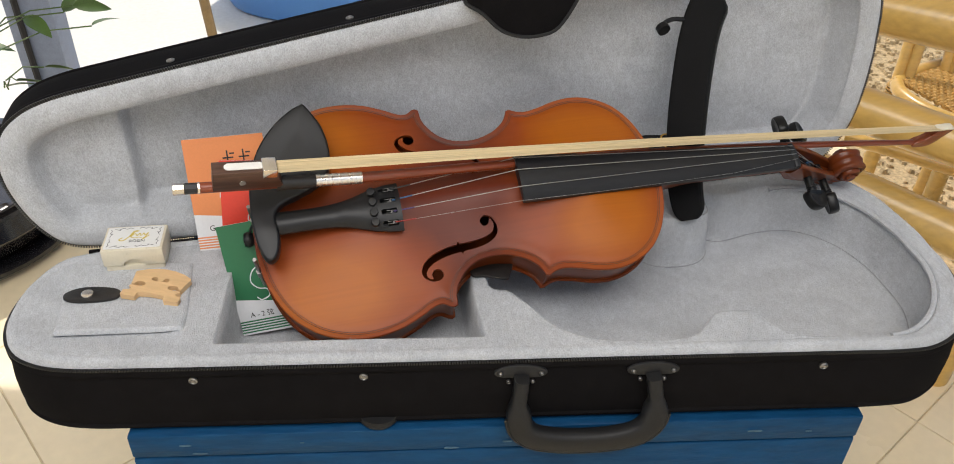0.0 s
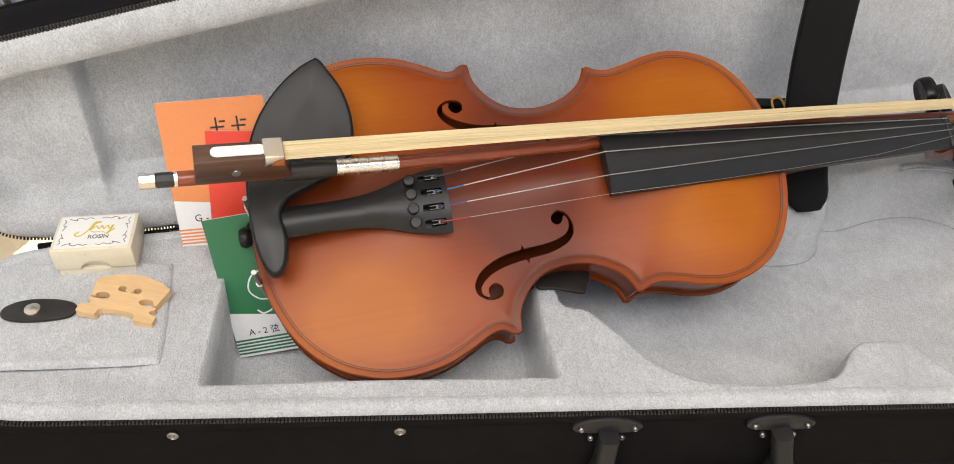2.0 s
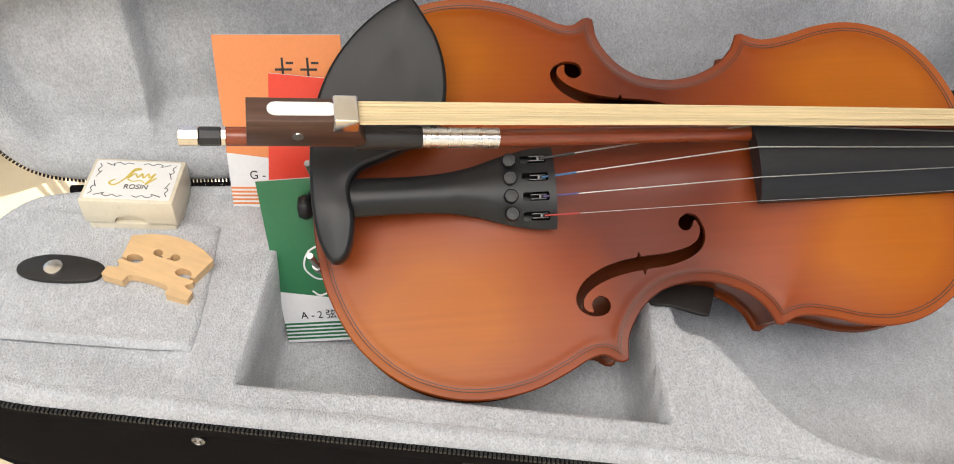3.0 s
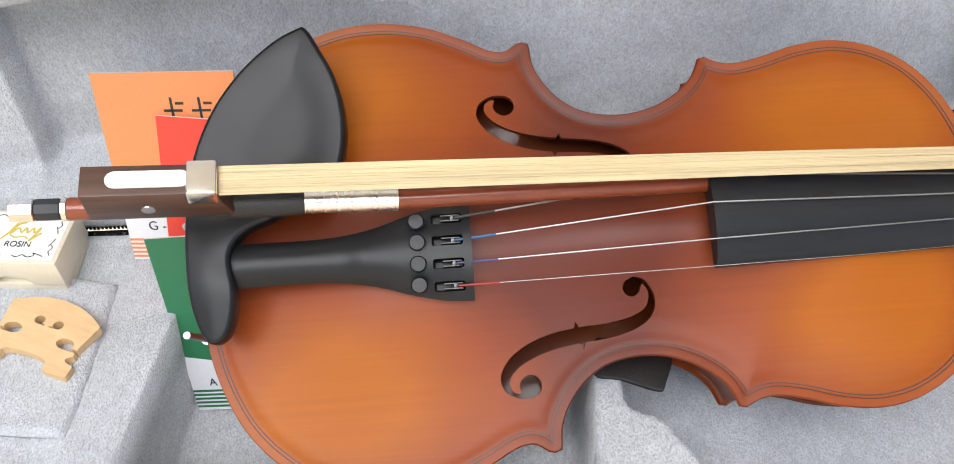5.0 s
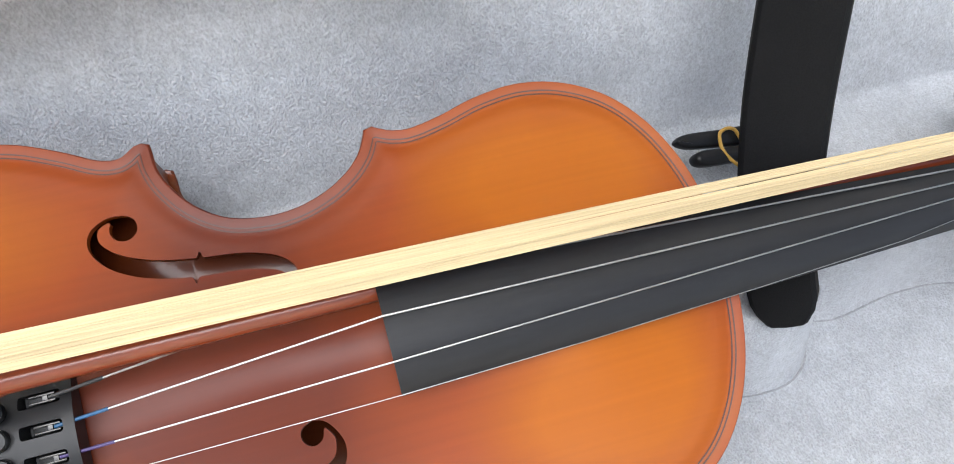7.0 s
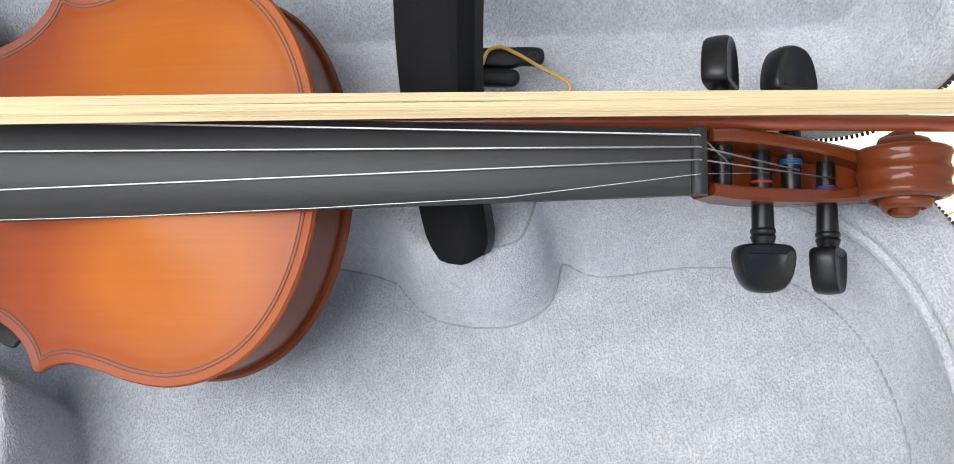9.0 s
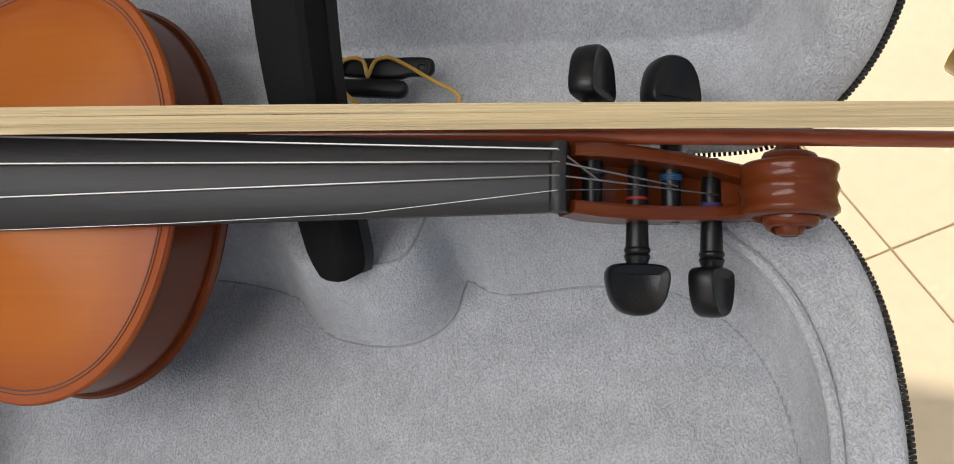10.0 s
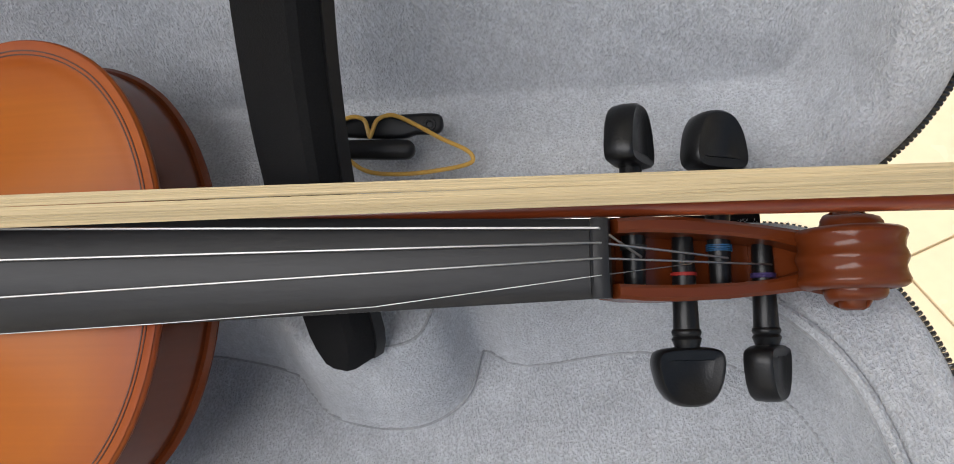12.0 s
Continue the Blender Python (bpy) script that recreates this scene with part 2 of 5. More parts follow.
def thing(name, label, category, m=None, group="", kind=""):
    ob = tagged(new(name), label, category, group, kind)
    if m is not None:
        ob.matrix_world = m
    return ob


def part(name, mesh, parent, label="", m=None, kind=""):
    ob = new(name, mesh)
    ob.parent = parent
    if m is not None:
        ob.matrix_basis = m
    return tagged(ob, label, kind=kind)


def solid(name, mesh, label, category, m=None, group="", kind=""):
    ob = tagged(new(name, mesh), label, category, group, kind)
    if m is not None:
        ob.matrix_world = m
    return ob


def spline(points, per=8, closed=False):
    """Catmull-Rom curve through the points."""
    p = np.array(points, float)
    out, n = [], len(p)
    for i in range(n if closed else n - 1):
        if closed:
            a, b, c, d = p[(i - 1) % n], p[i], p[(i + 1) % n], p[(i + 2) % n]
        else:
            b, c = p[i], p[i + 1]
            a, d = p[i - 1] if i else 2 * b - c, p[i + 2] if i + 2 < n else 2 * c - b
        for k in range(per):
            t = k / per
            out.append(0.5 * (2 * b + (c - a) * t + (2 * a - 5 * b + 4 * c - d) * t * t + (3 * b - a - 3 * c + d) * t ** 3))
    if not closed:
        out.append(p[-1])
    return np.array(out)


def loft(rings, closed=True, cap=(True, True)):
    """Vertices and faces that join rings of equal length."""
    rings = [np.asarray(r, float) for r in rings]
    n = len(rings[0])
    verts, faces = np.concatenate(rings), []
    for i in range(len(rings) - 1):
        for j in range(n if closed else n - 1):
            k = (j + 1) % n
            faces.append((i * n + j, i * n + k, (i + 1) * n + k, (i + 1) * n + j))
    if cap[0]:
        faces.append(tuple(range(n))[::-1])
    if cap[1]:
        faces.append(tuple((len(rings) - 1) * n + j for j in range(n)))
    return verts, faces


def merge(*shapes):
    verts, faces, at = [], [], 0
    for v, f in shapes:
        verts.extend(map(tuple, v))
        faces.extend(tuple(i + at for i in g) for g in f)
        at += len(v)
    return verts, faces


def tube(path, radius, sides=8, flat=1.0, cap=True):
    """A round bar along a path; radius may be a list."""
    p = np.array(path, float)
    r = np.broadcast_to(np.asarray(radius, float), len(p))
    t = np.gradient(p, axis=0)
    t /= np.linalg.norm(t, axis=1)[:, None] + 1e-12
    up = np.array([0, 0, 1.0]) if abs(t[0][2]) < 0.9 else np.array([1.0, 0, 0])
    rings = []
    for i in range(len(p)):
        a = np.cross(t[i], up)
        a /= np.linalg.norm(a) + 1e-12
        b = np.cross(a, t[i])
        up = b
        ang = np.linspace(0, 2 * np.pi, sides, endpoint=False)
        rings.append(p[i] + r[i] * (np.cos(ang)[:, None] * a + flat * np.sin(ang)[:, None] * b))
    return loft(rings, cap=(cap, cap))


def lathe(profile, sides=24, axis="z"):
    """Turned shape from (radius, height) pairs."""
    ang = np.linspace(0, 2 * np.pi, sides, endpoint=False)
    rings = []
    for r, h in profile:
        c, s, z = r * np.cos(ang), r * np.sin(ang), np.full(sides, h)
        rings.append(np.stack({"z": (c, s, z), "y": (c, z, s), "x": (z, c, s)}[axis], 1))
    return loft(rings)


def slab(outline, z0, z1, edge=0.0, steps=2):
    """A flat piece from a 2D outline, with rounded upper and lower edges."""
    o = np.array(outline, float)
    rings = []
    if edge:
        for k in range(steps + 1):
            a = np.pi / 2 * k / steps
            rings.append((shrink(o, edge * (1 - np.sin(a))), z0 + edge * (1 - np.cos(a))))
        for k in range(steps + 1):
            a = np.pi / 2 * k / steps
            rings.append((shrink(o, edge * (1 - np.cos(a))), z1 - edge * (1 - np.sin(a))))
    else:
        rings = [(o, z0), (o, z1)]
    return loft([np.column_stack([r, np.full(len(r), z)]) for r, z in rings])


def shrink(o, d):
    """Moves a closed 2D outline inwards by d."""
    o = np.asarray(o, float)
    area = 0.5 * np.sum(o[:, 0] * np.roll(o[:, 1], -1) - np.roll(o[:, 0], -1) * o[:, 1])
    t = np.roll(o, -1, 0) - np.roll(o, 1, 0)
    t /= np.linalg.norm(t, axis=1)[:, None] + 1e-12
    nrm = np.column_stack([-t[:, 1], t[:, 0]]) * np.sign(area)
    return o + nrm * d


def rect(x0, y0, x1, y1, r=0.0, k=4):
    if not r:
        return np.array([(x0, y0), (x1, y0), (x1, y1), (x0, y1)], float)
    pts = []
    for cx, cy, a0 in ((x1 - r, y0 + r, -90), (x1 - r, y1 - r, 0), (x0 + r, y1 - r, 90), (x0 + r, y0 + r, 180)):
        for i in range(k + 1):
            a = radians(a0 + 90 * i / k)
            pts.append((cx + r * math.cos(a), cy + r * math.sin(a)))
    return np.array(pts)


def box(x0, y0, z0, x1, y1, z1, edge=0.0):
    return slab(rect(x0, y0, x1, y1, min(edge, 0.45 * min(x1 - x0, y1 - y0)) if edge else 0, 2), z0, z1, edge)


def moved(shape, m):
    v, f = shape
    return [m @ Vector(p) for p in v], f


def lettering(text, size, material, extrude=0.00008):
    cu = bpy.data.curves.new("text", "FONT")
    cu.body, cu.size, cu.extrude, cu.align_x, cu.align_y = text, size, extrude, "CENTER", "CENTER"
    ob = bpy.data.objects.new("text", cu)
    scene.collection.objects.link(ob)
    me = bpy.data.meshes.new_from_object(ob.evaluated_get(bpy.context.evaluated_depsgraph_get()))
    bpy.data.objects.remove(ob)
    me.materials.clear()
    me.materials.append(material)
    return me


def inside_distance(px, py, poly):
    """Signed distance to a closed outline: positive within it."""
    a = np.asarray(poly, float)
    b = np.roll(a, -1, 0)
    best, odd = np.full(px.shape, 1e9), np.zeros(px.shape, bool)
    for (ax, ay), (bx, by) in zip(a, b):
        ex, ey = bx - ax, by - ay
        t = np.clip(((px - ax) * ex + (py - ay) * ey) / (ex * ex + ey * ey + 1e-15), 0, 1)
        best = np.minimum(best, np.hypot(px - ax - t * ex, py - ay - t * ey))
        if ay != by:
            odd ^= ((ay > py) != (by > py)) & (px < ax + (py - ay) / (by - ay) * ex)
    return np.where(odd, best, -best)


def ease(t):
    t = np.clip(t, 0, 1)
    return t * t * (3 - 2 * t)


def height_sheet(outline, height, step, keep=0.004):
    """A draped sheet over an outline, as a fine grid."""
    lo, hi = outline.min(0), outline.max(0)
    xs, ys = np.arange(lo[0], hi[0], step), np.arange(lo[1], hi[1], step)
    gx, gy = np.meshgrid(xs, ys, indexing="ij")
    d = inside_distance(gx, gy, outline)
    z = height(gx, gy, d)
    ok = d > keep
    idx = np.full(gx.shape, -1)
    idx[ok] = np.arange(ok.sum())
    verts = np.stack([gx[ok], gy[ok], z[ok]], 1)
    q = ok[:-1, :-1] & ok[1:, :-1] & ok[1:, 1:] & ok[:-1, 1:]
    faces = np.stack([idx[:-1, :-1][q], idx[1:, :-1][q], idx[1:, 1:][q], idx[:-1, 1:][q]], 1)
    return verts, faces.tolist()


def grid_mesh(verts, faces, material):
    me = bpy.data.meshes.new("mesh")
    me.from_pydata(verts.tolist(), [], faces)
    me.polygons.foreach_set("use_smooth", [True] * len(me.polygons))
    me.materials.append(material)
    return me


def clipped_sheet(outline, inset, height, step, holes=None):
    """A fine sheet over an outline, trimmed exactly at an inset from its edge and round holes (a signed distance). Returns its faces and the hole edges."""
    lo, hi = outline.min(0), outline.max(0)
    gx, gy = np.meshgrid(np.arange(lo[0] - step, hi[0] + step, step), np.arange(lo[1] - step, hi[1] + step, step), indexing="ij")
    d = inside_distance(gx, gy, outline) - inset
    hole = holes(gx, gy) if holes else np.full(gx.shape, 1e3)
    val = np.minimum(d, hole)
    nx, ny = gx.shape
    ids, pts, from_hole = {}, [], []

    def corner(i, j):
        if (i, j) not in ids:
            ids[i, j] = len(pts)
            pts.append((gx[i, j], gy[i, j]))
            from_hole.append(False)
        return ids[i, j]

    def crossing(p, q):
        key = (p, q) if p < q else (q, p)
        if key not in ids:
            va, vb = val[p], val[q]
            t = va / (va - vb)
            ids[key] = len(pts)
            pts.append((gx[p] + (gx[q] - gx[p]) * t, gy[p] + (gy[q] - gy[p]) * t))
            from_hole.append(bool(min(hole[p], hole[q]) < 0 and max(d[p], d[q]) > 0.002))
        return ids[key]

    faces, rims = [], []
    pos = val > 0
    count = pos[:-1, :-1].astype(int) + pos[1:, :-1] + pos[1:, 1:] + pos[:-1, 1:]
    for i, j in zip(*np.nonzero(count)):
        ring = [(i, j), (i + 1, j), (i + 1, j + 1), (i, j + 1)]
        if count[i, j] == 4:
            faces.append(tuple(corner(*p) for p in ring))
            continue
        face, cuts = [], []
        for k in range(4):
            p, q = ring[k], ring[(k + 1) % 4]
            if pos[p]:
                face.append(corner(*p))
            if pos[p] != pos[q]:
                face.append(crossing(p, q))
                cuts.append(face[-1])
        if len(face) > 2:
            faces.append(tuple(face))
            if len(cuts) == 2 and all(from_hole[c] for c in cuts):
                rims.append(tuple(cuts))
    xy = np.array(pts)
    z = height(xy[:, 0], xy[:, 1])
    return np.column_stack([xy, z]), faces, rims


# ---------------------------------------------------------------- setting
FLOOR_Z, BOX_TOP = -0.50, -0.0735
solid("ground", mesh_of(*slab(rect(-60, -60, 60, 60), FLOOR_Z - 0.03, FLOOR_Z - 0.012), CONCRETE, False),
      "pale sunlit concrete ground round the veranda", "ground", kind="structure")
tile_floor = solid("floor", mesh_of(*slab(rect(-2.2, -2.6, 2.2, 1.16), FLOOR_Z - 0.0115, FLOOR_Z - 0.004), GROUT, False),
                   "tiled veranda floor with pale cream glossy tiles", "floor", kind="structure")
# ceiling out of view, added to keep direct sun off the case
solid("ceiling", mesh_of(*box(-3.2, -0.42, 1.75, 3.2, 2.05, 1.83, 0.005), PLASTER), "unseen white plaster ceiling, added to shade the case", "ceiling", kind="structure")
# two white walls out of view, added so that light bounces back
solid("wall_back", mesh_of(*box(-2.4, -2.78, FLOOR_Z - 0.01, 2.4, -2.7, 1.83, 0.004), PLASTER), "unseen white plaster wall, added to bounce light", "wall", kind="structure")
solid("wall_side", mesh_of(*box(-2.48, -2.7, FLOOR_Z - 0.01, -2.4, -0.6, 1.83, 0.004), PLASTER), "unseen white plaster side wall, added to bounce light", "wall", kind="structure")
gravel_bed = solid("gravel_bed", mesh_of(*slab(np.array([(1.010, 1.005), (0.932, 0.171), (4.5, 1.0), (4.5, 3.4), (1.010, 3.4)]), FLOOR_Z - 0.0119, FLOOR_Z + 0.004), GRAVEL, False),
                   "tan gravel bed beside the veranda tiles", "gravel", kind="structure")


# ---------------------------------------------------------------- blue wooden box
def blue_box():
    ob = thing("wooden_box", "blue painted wooden box with chipped worn paint", "box", pose(0.112, 0.12, FLOOR_Z))
    h = BOX_TOP - FLOOR_Z
    rng = random.Random(4)
    ys = [-0.1305, -0.036, 0.055, 0.146]
    for y0, y1 in zip(ys[:-1], ys[1:]):
        part("top_board", mesh_of(*box(-0.300, y0 + 0.0008, h - 0.026, 0.302, y1 - 0.0008, h + rng.uniform(-0.0006, 0), 0.002), BLUEPAINT), ob)
    zs = [0.0, 0.12, 0.24, h - 0.0268]
    for z0, z1 in zip(zs[:-1], zs[1:]):
        for y in (-0.122, 0.122):
            part("side_board", mesh_of(*box(-0.300, y - 0.009 + rng.uniform(0, .002), z0 + 0.0012, 0.302, y + 0.009, z1 - 0.0012, 0.002), BLUEPAINT), ob)
        for x in (-0.283, 0.285):
            part("end_board", mesh_of(*box(x - 0.009, -0.1125, z0 + 0.0012, x + 0.009, 0.1125, z1 - 0.0012, 0.002), BLUEPAINT), ob)
    for i in range(26):
        x, z, w = rng.uniform(-0.28, 0.28), h - 0.011 - rng.random() ** 2 * 0.2, rng.uniform(0.002, 0.008)
        y = -0.1308 if z > h - 0.026 else -0.1313
        pts = spline([(x + w * math.cos(a) * rng.uniform(.6, 1), 0.12 * w * math.sin(a) * rng.uniform(.5, 1.4)) for a in np.linspace(0, 5.6, 8)], 3, True)
        chip = np.column_stack([pts[:, 0], np.full(len(pts), y), pts[:, 1] + z])
        part("paint_chip", mesh_of(*loft([chip, chip + [0, 0.002, 0]]), WORN, False), ob, "bare grey chip in the paint")
    return ob


blue_box()

# ---------------------------------------------------------------- violin case
RIM = spline([(-0.16, -0.003), (0.0, -0.003), (0.2, -0.002), (0.36, -0.0015), (0.43, -0.001), (0.462, 0.005), (0.490, 0.025), (0.509, 0.058), (0.518, 0.095),
              (0.517, 0.130), (0.512, 0.169), (0.501, 0.209), (0.484, 0.238), (0.460, 0.2565), (0.430, 0.2580), (0.38, 0.2492), (0.25, 0.2258), (0.1, 0.1992),
              (-0.06, 0.1708), (-0.19, 0.1478), (-0.236, 0.138), (-0.260, 0.127), (-0.274, 0.106), (-0.281, 0.078), (-0.281, 0.050), (-0.272, 0.025),
              (-0.254, 0.008), (-0.222, -0.0015)], 7, True)
HINGE0 = Vector((-0.245, 0.138, 0.0))
HDIR = Vector((0.688, 0.122, 0)).normalized()
PDIR = Vector((HDIR.y, -HDIR.x, 0))
OPEN = radians(94)
LDIR = PDIR * math.cos(OPEN) + Vector((0, 0, 1)) * math.sin(OPEN)
LNRM = HDIR.cross(LDIR)
LID = Matrix((HDIR, LDIR, LNRM)).transposed().to_4x4()
LID.translation = HINGE0 + Vector((0, 0.004, -0.004))
LID_RIM = np.array([((Vector((x, y, 0)) - HINGE0).dot(HDIR), (Vector((x, y, 0)) - HINGE0).dot(PDIR)) for x, y in RIM])[::-1]
LID_RIM[:, 0] += 0.002 * np.clip((LID_RIM[:, 0] - 0.62) / 0.08, 0, 1) * np.clip(1 - LID_RIM[:, 1] / 0.12, 0, 1)


def ring3(outline, inset, z):
    o = shrink(outline, inset)
    return np.column_stack([o, np.full(len(o), z)])


def outer_shell(outline, depth, top):
    prof = [(0.004, top), (0.0, top - 0.001), (-0.0012, top - 0.004), (-0.0012, top - 0.007), (0.0002, top - 0.009), (-0.0022, top - depth * 0.5), (-0.0022, top - depth + 0.018),
            (-0.0006, top - depth + 0.009), (-0.0020, top - depth + 0.007), (-0.0010, top - depth + 0.004), (0.007, top - depth + 0.0012), (0.014, top - depth), (0.03, top - depth)]
    return loft([ring3(outline, i, z) for i, z in prof], cap=(False, True))


def rim_roll(outline, high, low, width, wave):
    rings = []
    for f, h in ((0.0, 0.0), (0.06, 0.45), (0.22, 0.85), (0.48, 1.0), (0.75, 0.95), (1.0, 0.75), (1.15, 0.2)):
        r = ring3(outline, 0.0015 + width * f, low + (high - low) * h)
        r[:, 2] += [wave * noise.noise((p[0] * 45, p[1] * 45, f)) * (1 if 0 < f < 1.1 else 0) for p in r]
        rings.append(r)
    return loft(rings, cap=(False, False))


def zip_teeth(outline, z, inset=0.0005, pitch=0.0021):
    o = np.vstack([shrink(outline, inset), shrink(outline, inset)[:1]])
    seg = np.linalg.norm(np.diff(o, axis=0), axis=1)
    at = np.concatenate([[0], np.cumsum(seg)])
    shapes = []
    for k, s in enumerate(np.arange(0, at[-1], pitch)):
        x, y = np.interp(s, at, o[:, 0]), np.interp(s, at, o[:, 1])
        x2, y2 = np.interp(s + 0.001, at, o[:, 0]), np.interp(s + 0.001, at, o[:, 1])
        m = Matrix.Translation((x, y, z)) @ Matrix.Rotation(math.atan2(y2 - y, x2 - x), 4, "Z")
        shapes.append(moved(slab(rect(-0.0006, -0.0016, 0.0006, 0.0016), -0.0008, 0.0008), m))
    return merge(*shapes)


CAVITY = spline([(0.102, 0.100), (0.106, 0.080), (0.120, 0.0755), (0.136, 0.057), (0.155, 0.032), (0.182, 0.0175), (0.222, 0.0135), (0.261, 0.018), (0.275, 0.032),
                 (0.287, 0.0445), (0.305, 0.0475), (0.323, 0.044), (0.333, 0.029), (0.347, 0.0165), (0.390, 0.0135), (0.432, 0.0125), (0.463, 0.030), (0.485, 0.060),
                 (0.4965, 0.095), (0.4955, 0.128), (0.489, 0.164), (0.474, 0.196), (0.453, 0.217), (0.424, 0.2285), (0.388, 0.2245), (0.350, 0.2115), (0.332, 0.2155),
                 (0.3245, 0.210), (0.3245, 0.190), (0.314, 0.177), (0.298, 0.172), (0.277, 0.1725), (0.264, 0.180), (0.250, 0.1885), (0.213, 0.190), (0.155, 0.182), (0.112, 0.165), (0.102, 0.140)], 5, True)
POCKET = np.array([(-0.1135, 0.0200), (0.0942, 0.0215), (0.0885, 0.0650), (0.0850, 0.1420), (-0.1135, 0.1420)])


def base_height(x, y, d):
    z = np.full(x.shape, -0.0006)
    z -= 0.0030 * ease((-0.128 - x) / 0.03) * ease((d - 0.012) / 0.02)
    c = inside_distance(x, y, CAVITY)
    cav = -0.053 * np.clip((c + 0.0016) / 0.0062, 0, 1) ** 1.3
    p = inside_distance(x, y, POCKET)
    return np.minimum(np.minimum(z, z + cav), z - 0.055 * ease((p + 0.001) / 0.004))


def lid_height(x, y, d):
    wall = ease((d - 0.021) / 0.012)
    q = 0.0004 - 0.040 * wall
    pouch = ease((0.052 + 0.05 * (y - 0.06) * -0.35 - x) / 0.004)
    return np.maximum(q, q * (1 - pouch) + pouch * (0.0004 - 0.020 * wall))


case = thing("violin_case", "open black canvas violin case lined with grey plush", "violin case")
part("shell", mesh_of(*outer_shell(RIM, 0.0675, -0.006), SHELL), case, "black canvas shell with piped edges")
part("rim_padding", mesh_of(*rim_roll(RIM, 0.0005, -0.0055, 0.0105, 0.0009), PLUSH), case)
lining = part("lining", grid_mesh(*height_sheet(RIM, base_height, 0.0019, 0.006), PLUSH), case, "grey plush lining with a body-shaped hollow and a pocket")
# thin dark tube: faint floor seam plus the crease's shade as colour
floor_line = shrink(CAVITY, 0.0055)[85:172]
part("floor_seam", mesh_of(*tube(np.column_stack([floor_line, np.full(len(floor_line), -0.0529)]), 0.0006, 6), SEAM_SHADE), lining, "faint seam round the hollow's floor, darkened as crease shade")
edge_line = shrink(CAVITY, 0.0012)[74:120]
edge_z = np.array([-0.0026 + 0.0006 * noise.noise((p[0] * 60, p[1] * 60, 3)) for p in edge_line])
part("rim_edge", mesh_of(*tube(np.column_stack([edge_line, edge_z]), 0.0026, 8), PLUSH), lining, "rounded plush edge of the hollow")
part("edge_seam", mesh_of(*tube(np.column_stack([shrink(CAVITY, 0.0030)[74:120], edge_z + 0.0004]), 0.0009, 6), SEAM_SHADE), lining)
block_seam = spline([(0.300, 0.1775, 0.0), (0.3125, 0.1795, 0.0), (0.3205, 0.1855, 0.0), (0.3222, 0.196, 0.0), (0.3222, 0.2085, 0.0)], 6)
part("block_seam", mesh_of(*tube(block_seam - [0, 0, 0.0010], 0.0007, 6), SEAM_SHADE), lining, "stitched seam on the neck block")
part("zip_teeth", mesh_of(*zip_teeth(RIM, -0.0062), ZIP, False), case, kind="stuff")
lid = part("lid", mesh_of(*outer_shell(LID_RIM, 0.054, -0.002), SHELL), case, "raised black lid", LID)
part("lid_rim_padding", mesh_of(*rim_roll(LID_RIM, 0.0025, -0.002, 0.019, 0.0008), PLUSH), lid)
part("lid_lining", grid_mesh(*height_sheet(LID_RIM, lid_height, 0.0022, 0.012), PLUSH), lid)
part("lid_zip_teeth", mesh_of(*zip_teeth(LID_RIM, -0.0022), ZIP, False), lid, kind="stuff")


def pile(outline, inset, height, count, seed):
    """Short leaning fibres scattered over a plush surface."""
    rng = np.random.default_rng(seed)
    lo, hi = outline.min(0), outline.max(0)
    p = lo + (hi - lo) * rng.random((count, 2))
    p = p[inside_distance(p[:, 0], p[:, 1], outline) > inset]
    d = inside_distance(p[:, 0], p[:, 1], outline)
    e, z = 0.0008, height(p[:, 0], p[:, 1], d)
    gx = (height(p[:, 0] + e, p[:, 1], d) - z) / e
    gy = (height(p[:, 0], p[:, 1] + e, d) - z) / e
    nrm = np.column_stack([-gx, -gy, np.ones(len(p))])
    nrm /= np.linalg.norm(nrm, axis=1)[:, None]
    lean = np.column_stack([rng.normal(0.45, 0.75, len(p)), rng.normal(-0.35, 0.75, len(p)), rng.normal(0, 0.4, len(p))])
    lean -= nrm * np.sum(lean * nrm, 1)[:, None]
    tip = nrm * 0.55 + lean * 0.75
    tip *= (rng.uniform(0.0006, 0.0013, len(p)) / np.linalg.norm(tip, axis=1))[:, None]
    side = np.cross(tip, nrm)
    side *= (0.00011 / (np.linalg.norm(side, axis=1) + 1e-9))[:, None]
    root = np.column_stack([p, z]) - nrm * 0.0002
    verts = np.stack([root - side, root + side, root + tip + nrm * 0.0002], 1).reshape(-1, 3)
    me = bpy.data.meshes.new("mesh")
    me.from_pydata(verts.tolist(), [], np.arange(len(verts)).reshape(-1, 3).tolist())
    me.materials.append(PLUSH)
    return me


part("pile", pile(RIM, 0.002, base_height, 190000, 5), lining, "fuzzy plush pile", kind="stuff")
part("lid_pile", pile(LID_RIM, 0.006, lid_height, 130000, 6), lid, "fuzzy plush pile", kind="stuff")
# hinge cloth between base and lid
hb = [Vector((-0.243, 0.1385, -0.004)) + HDIR * s for s in np.linspace(0, 0.69, 30)]
part("hinge_tape", mesh_of(*tube([tuple(p) for p in hb], 0.0026, 6), SHELL), case)


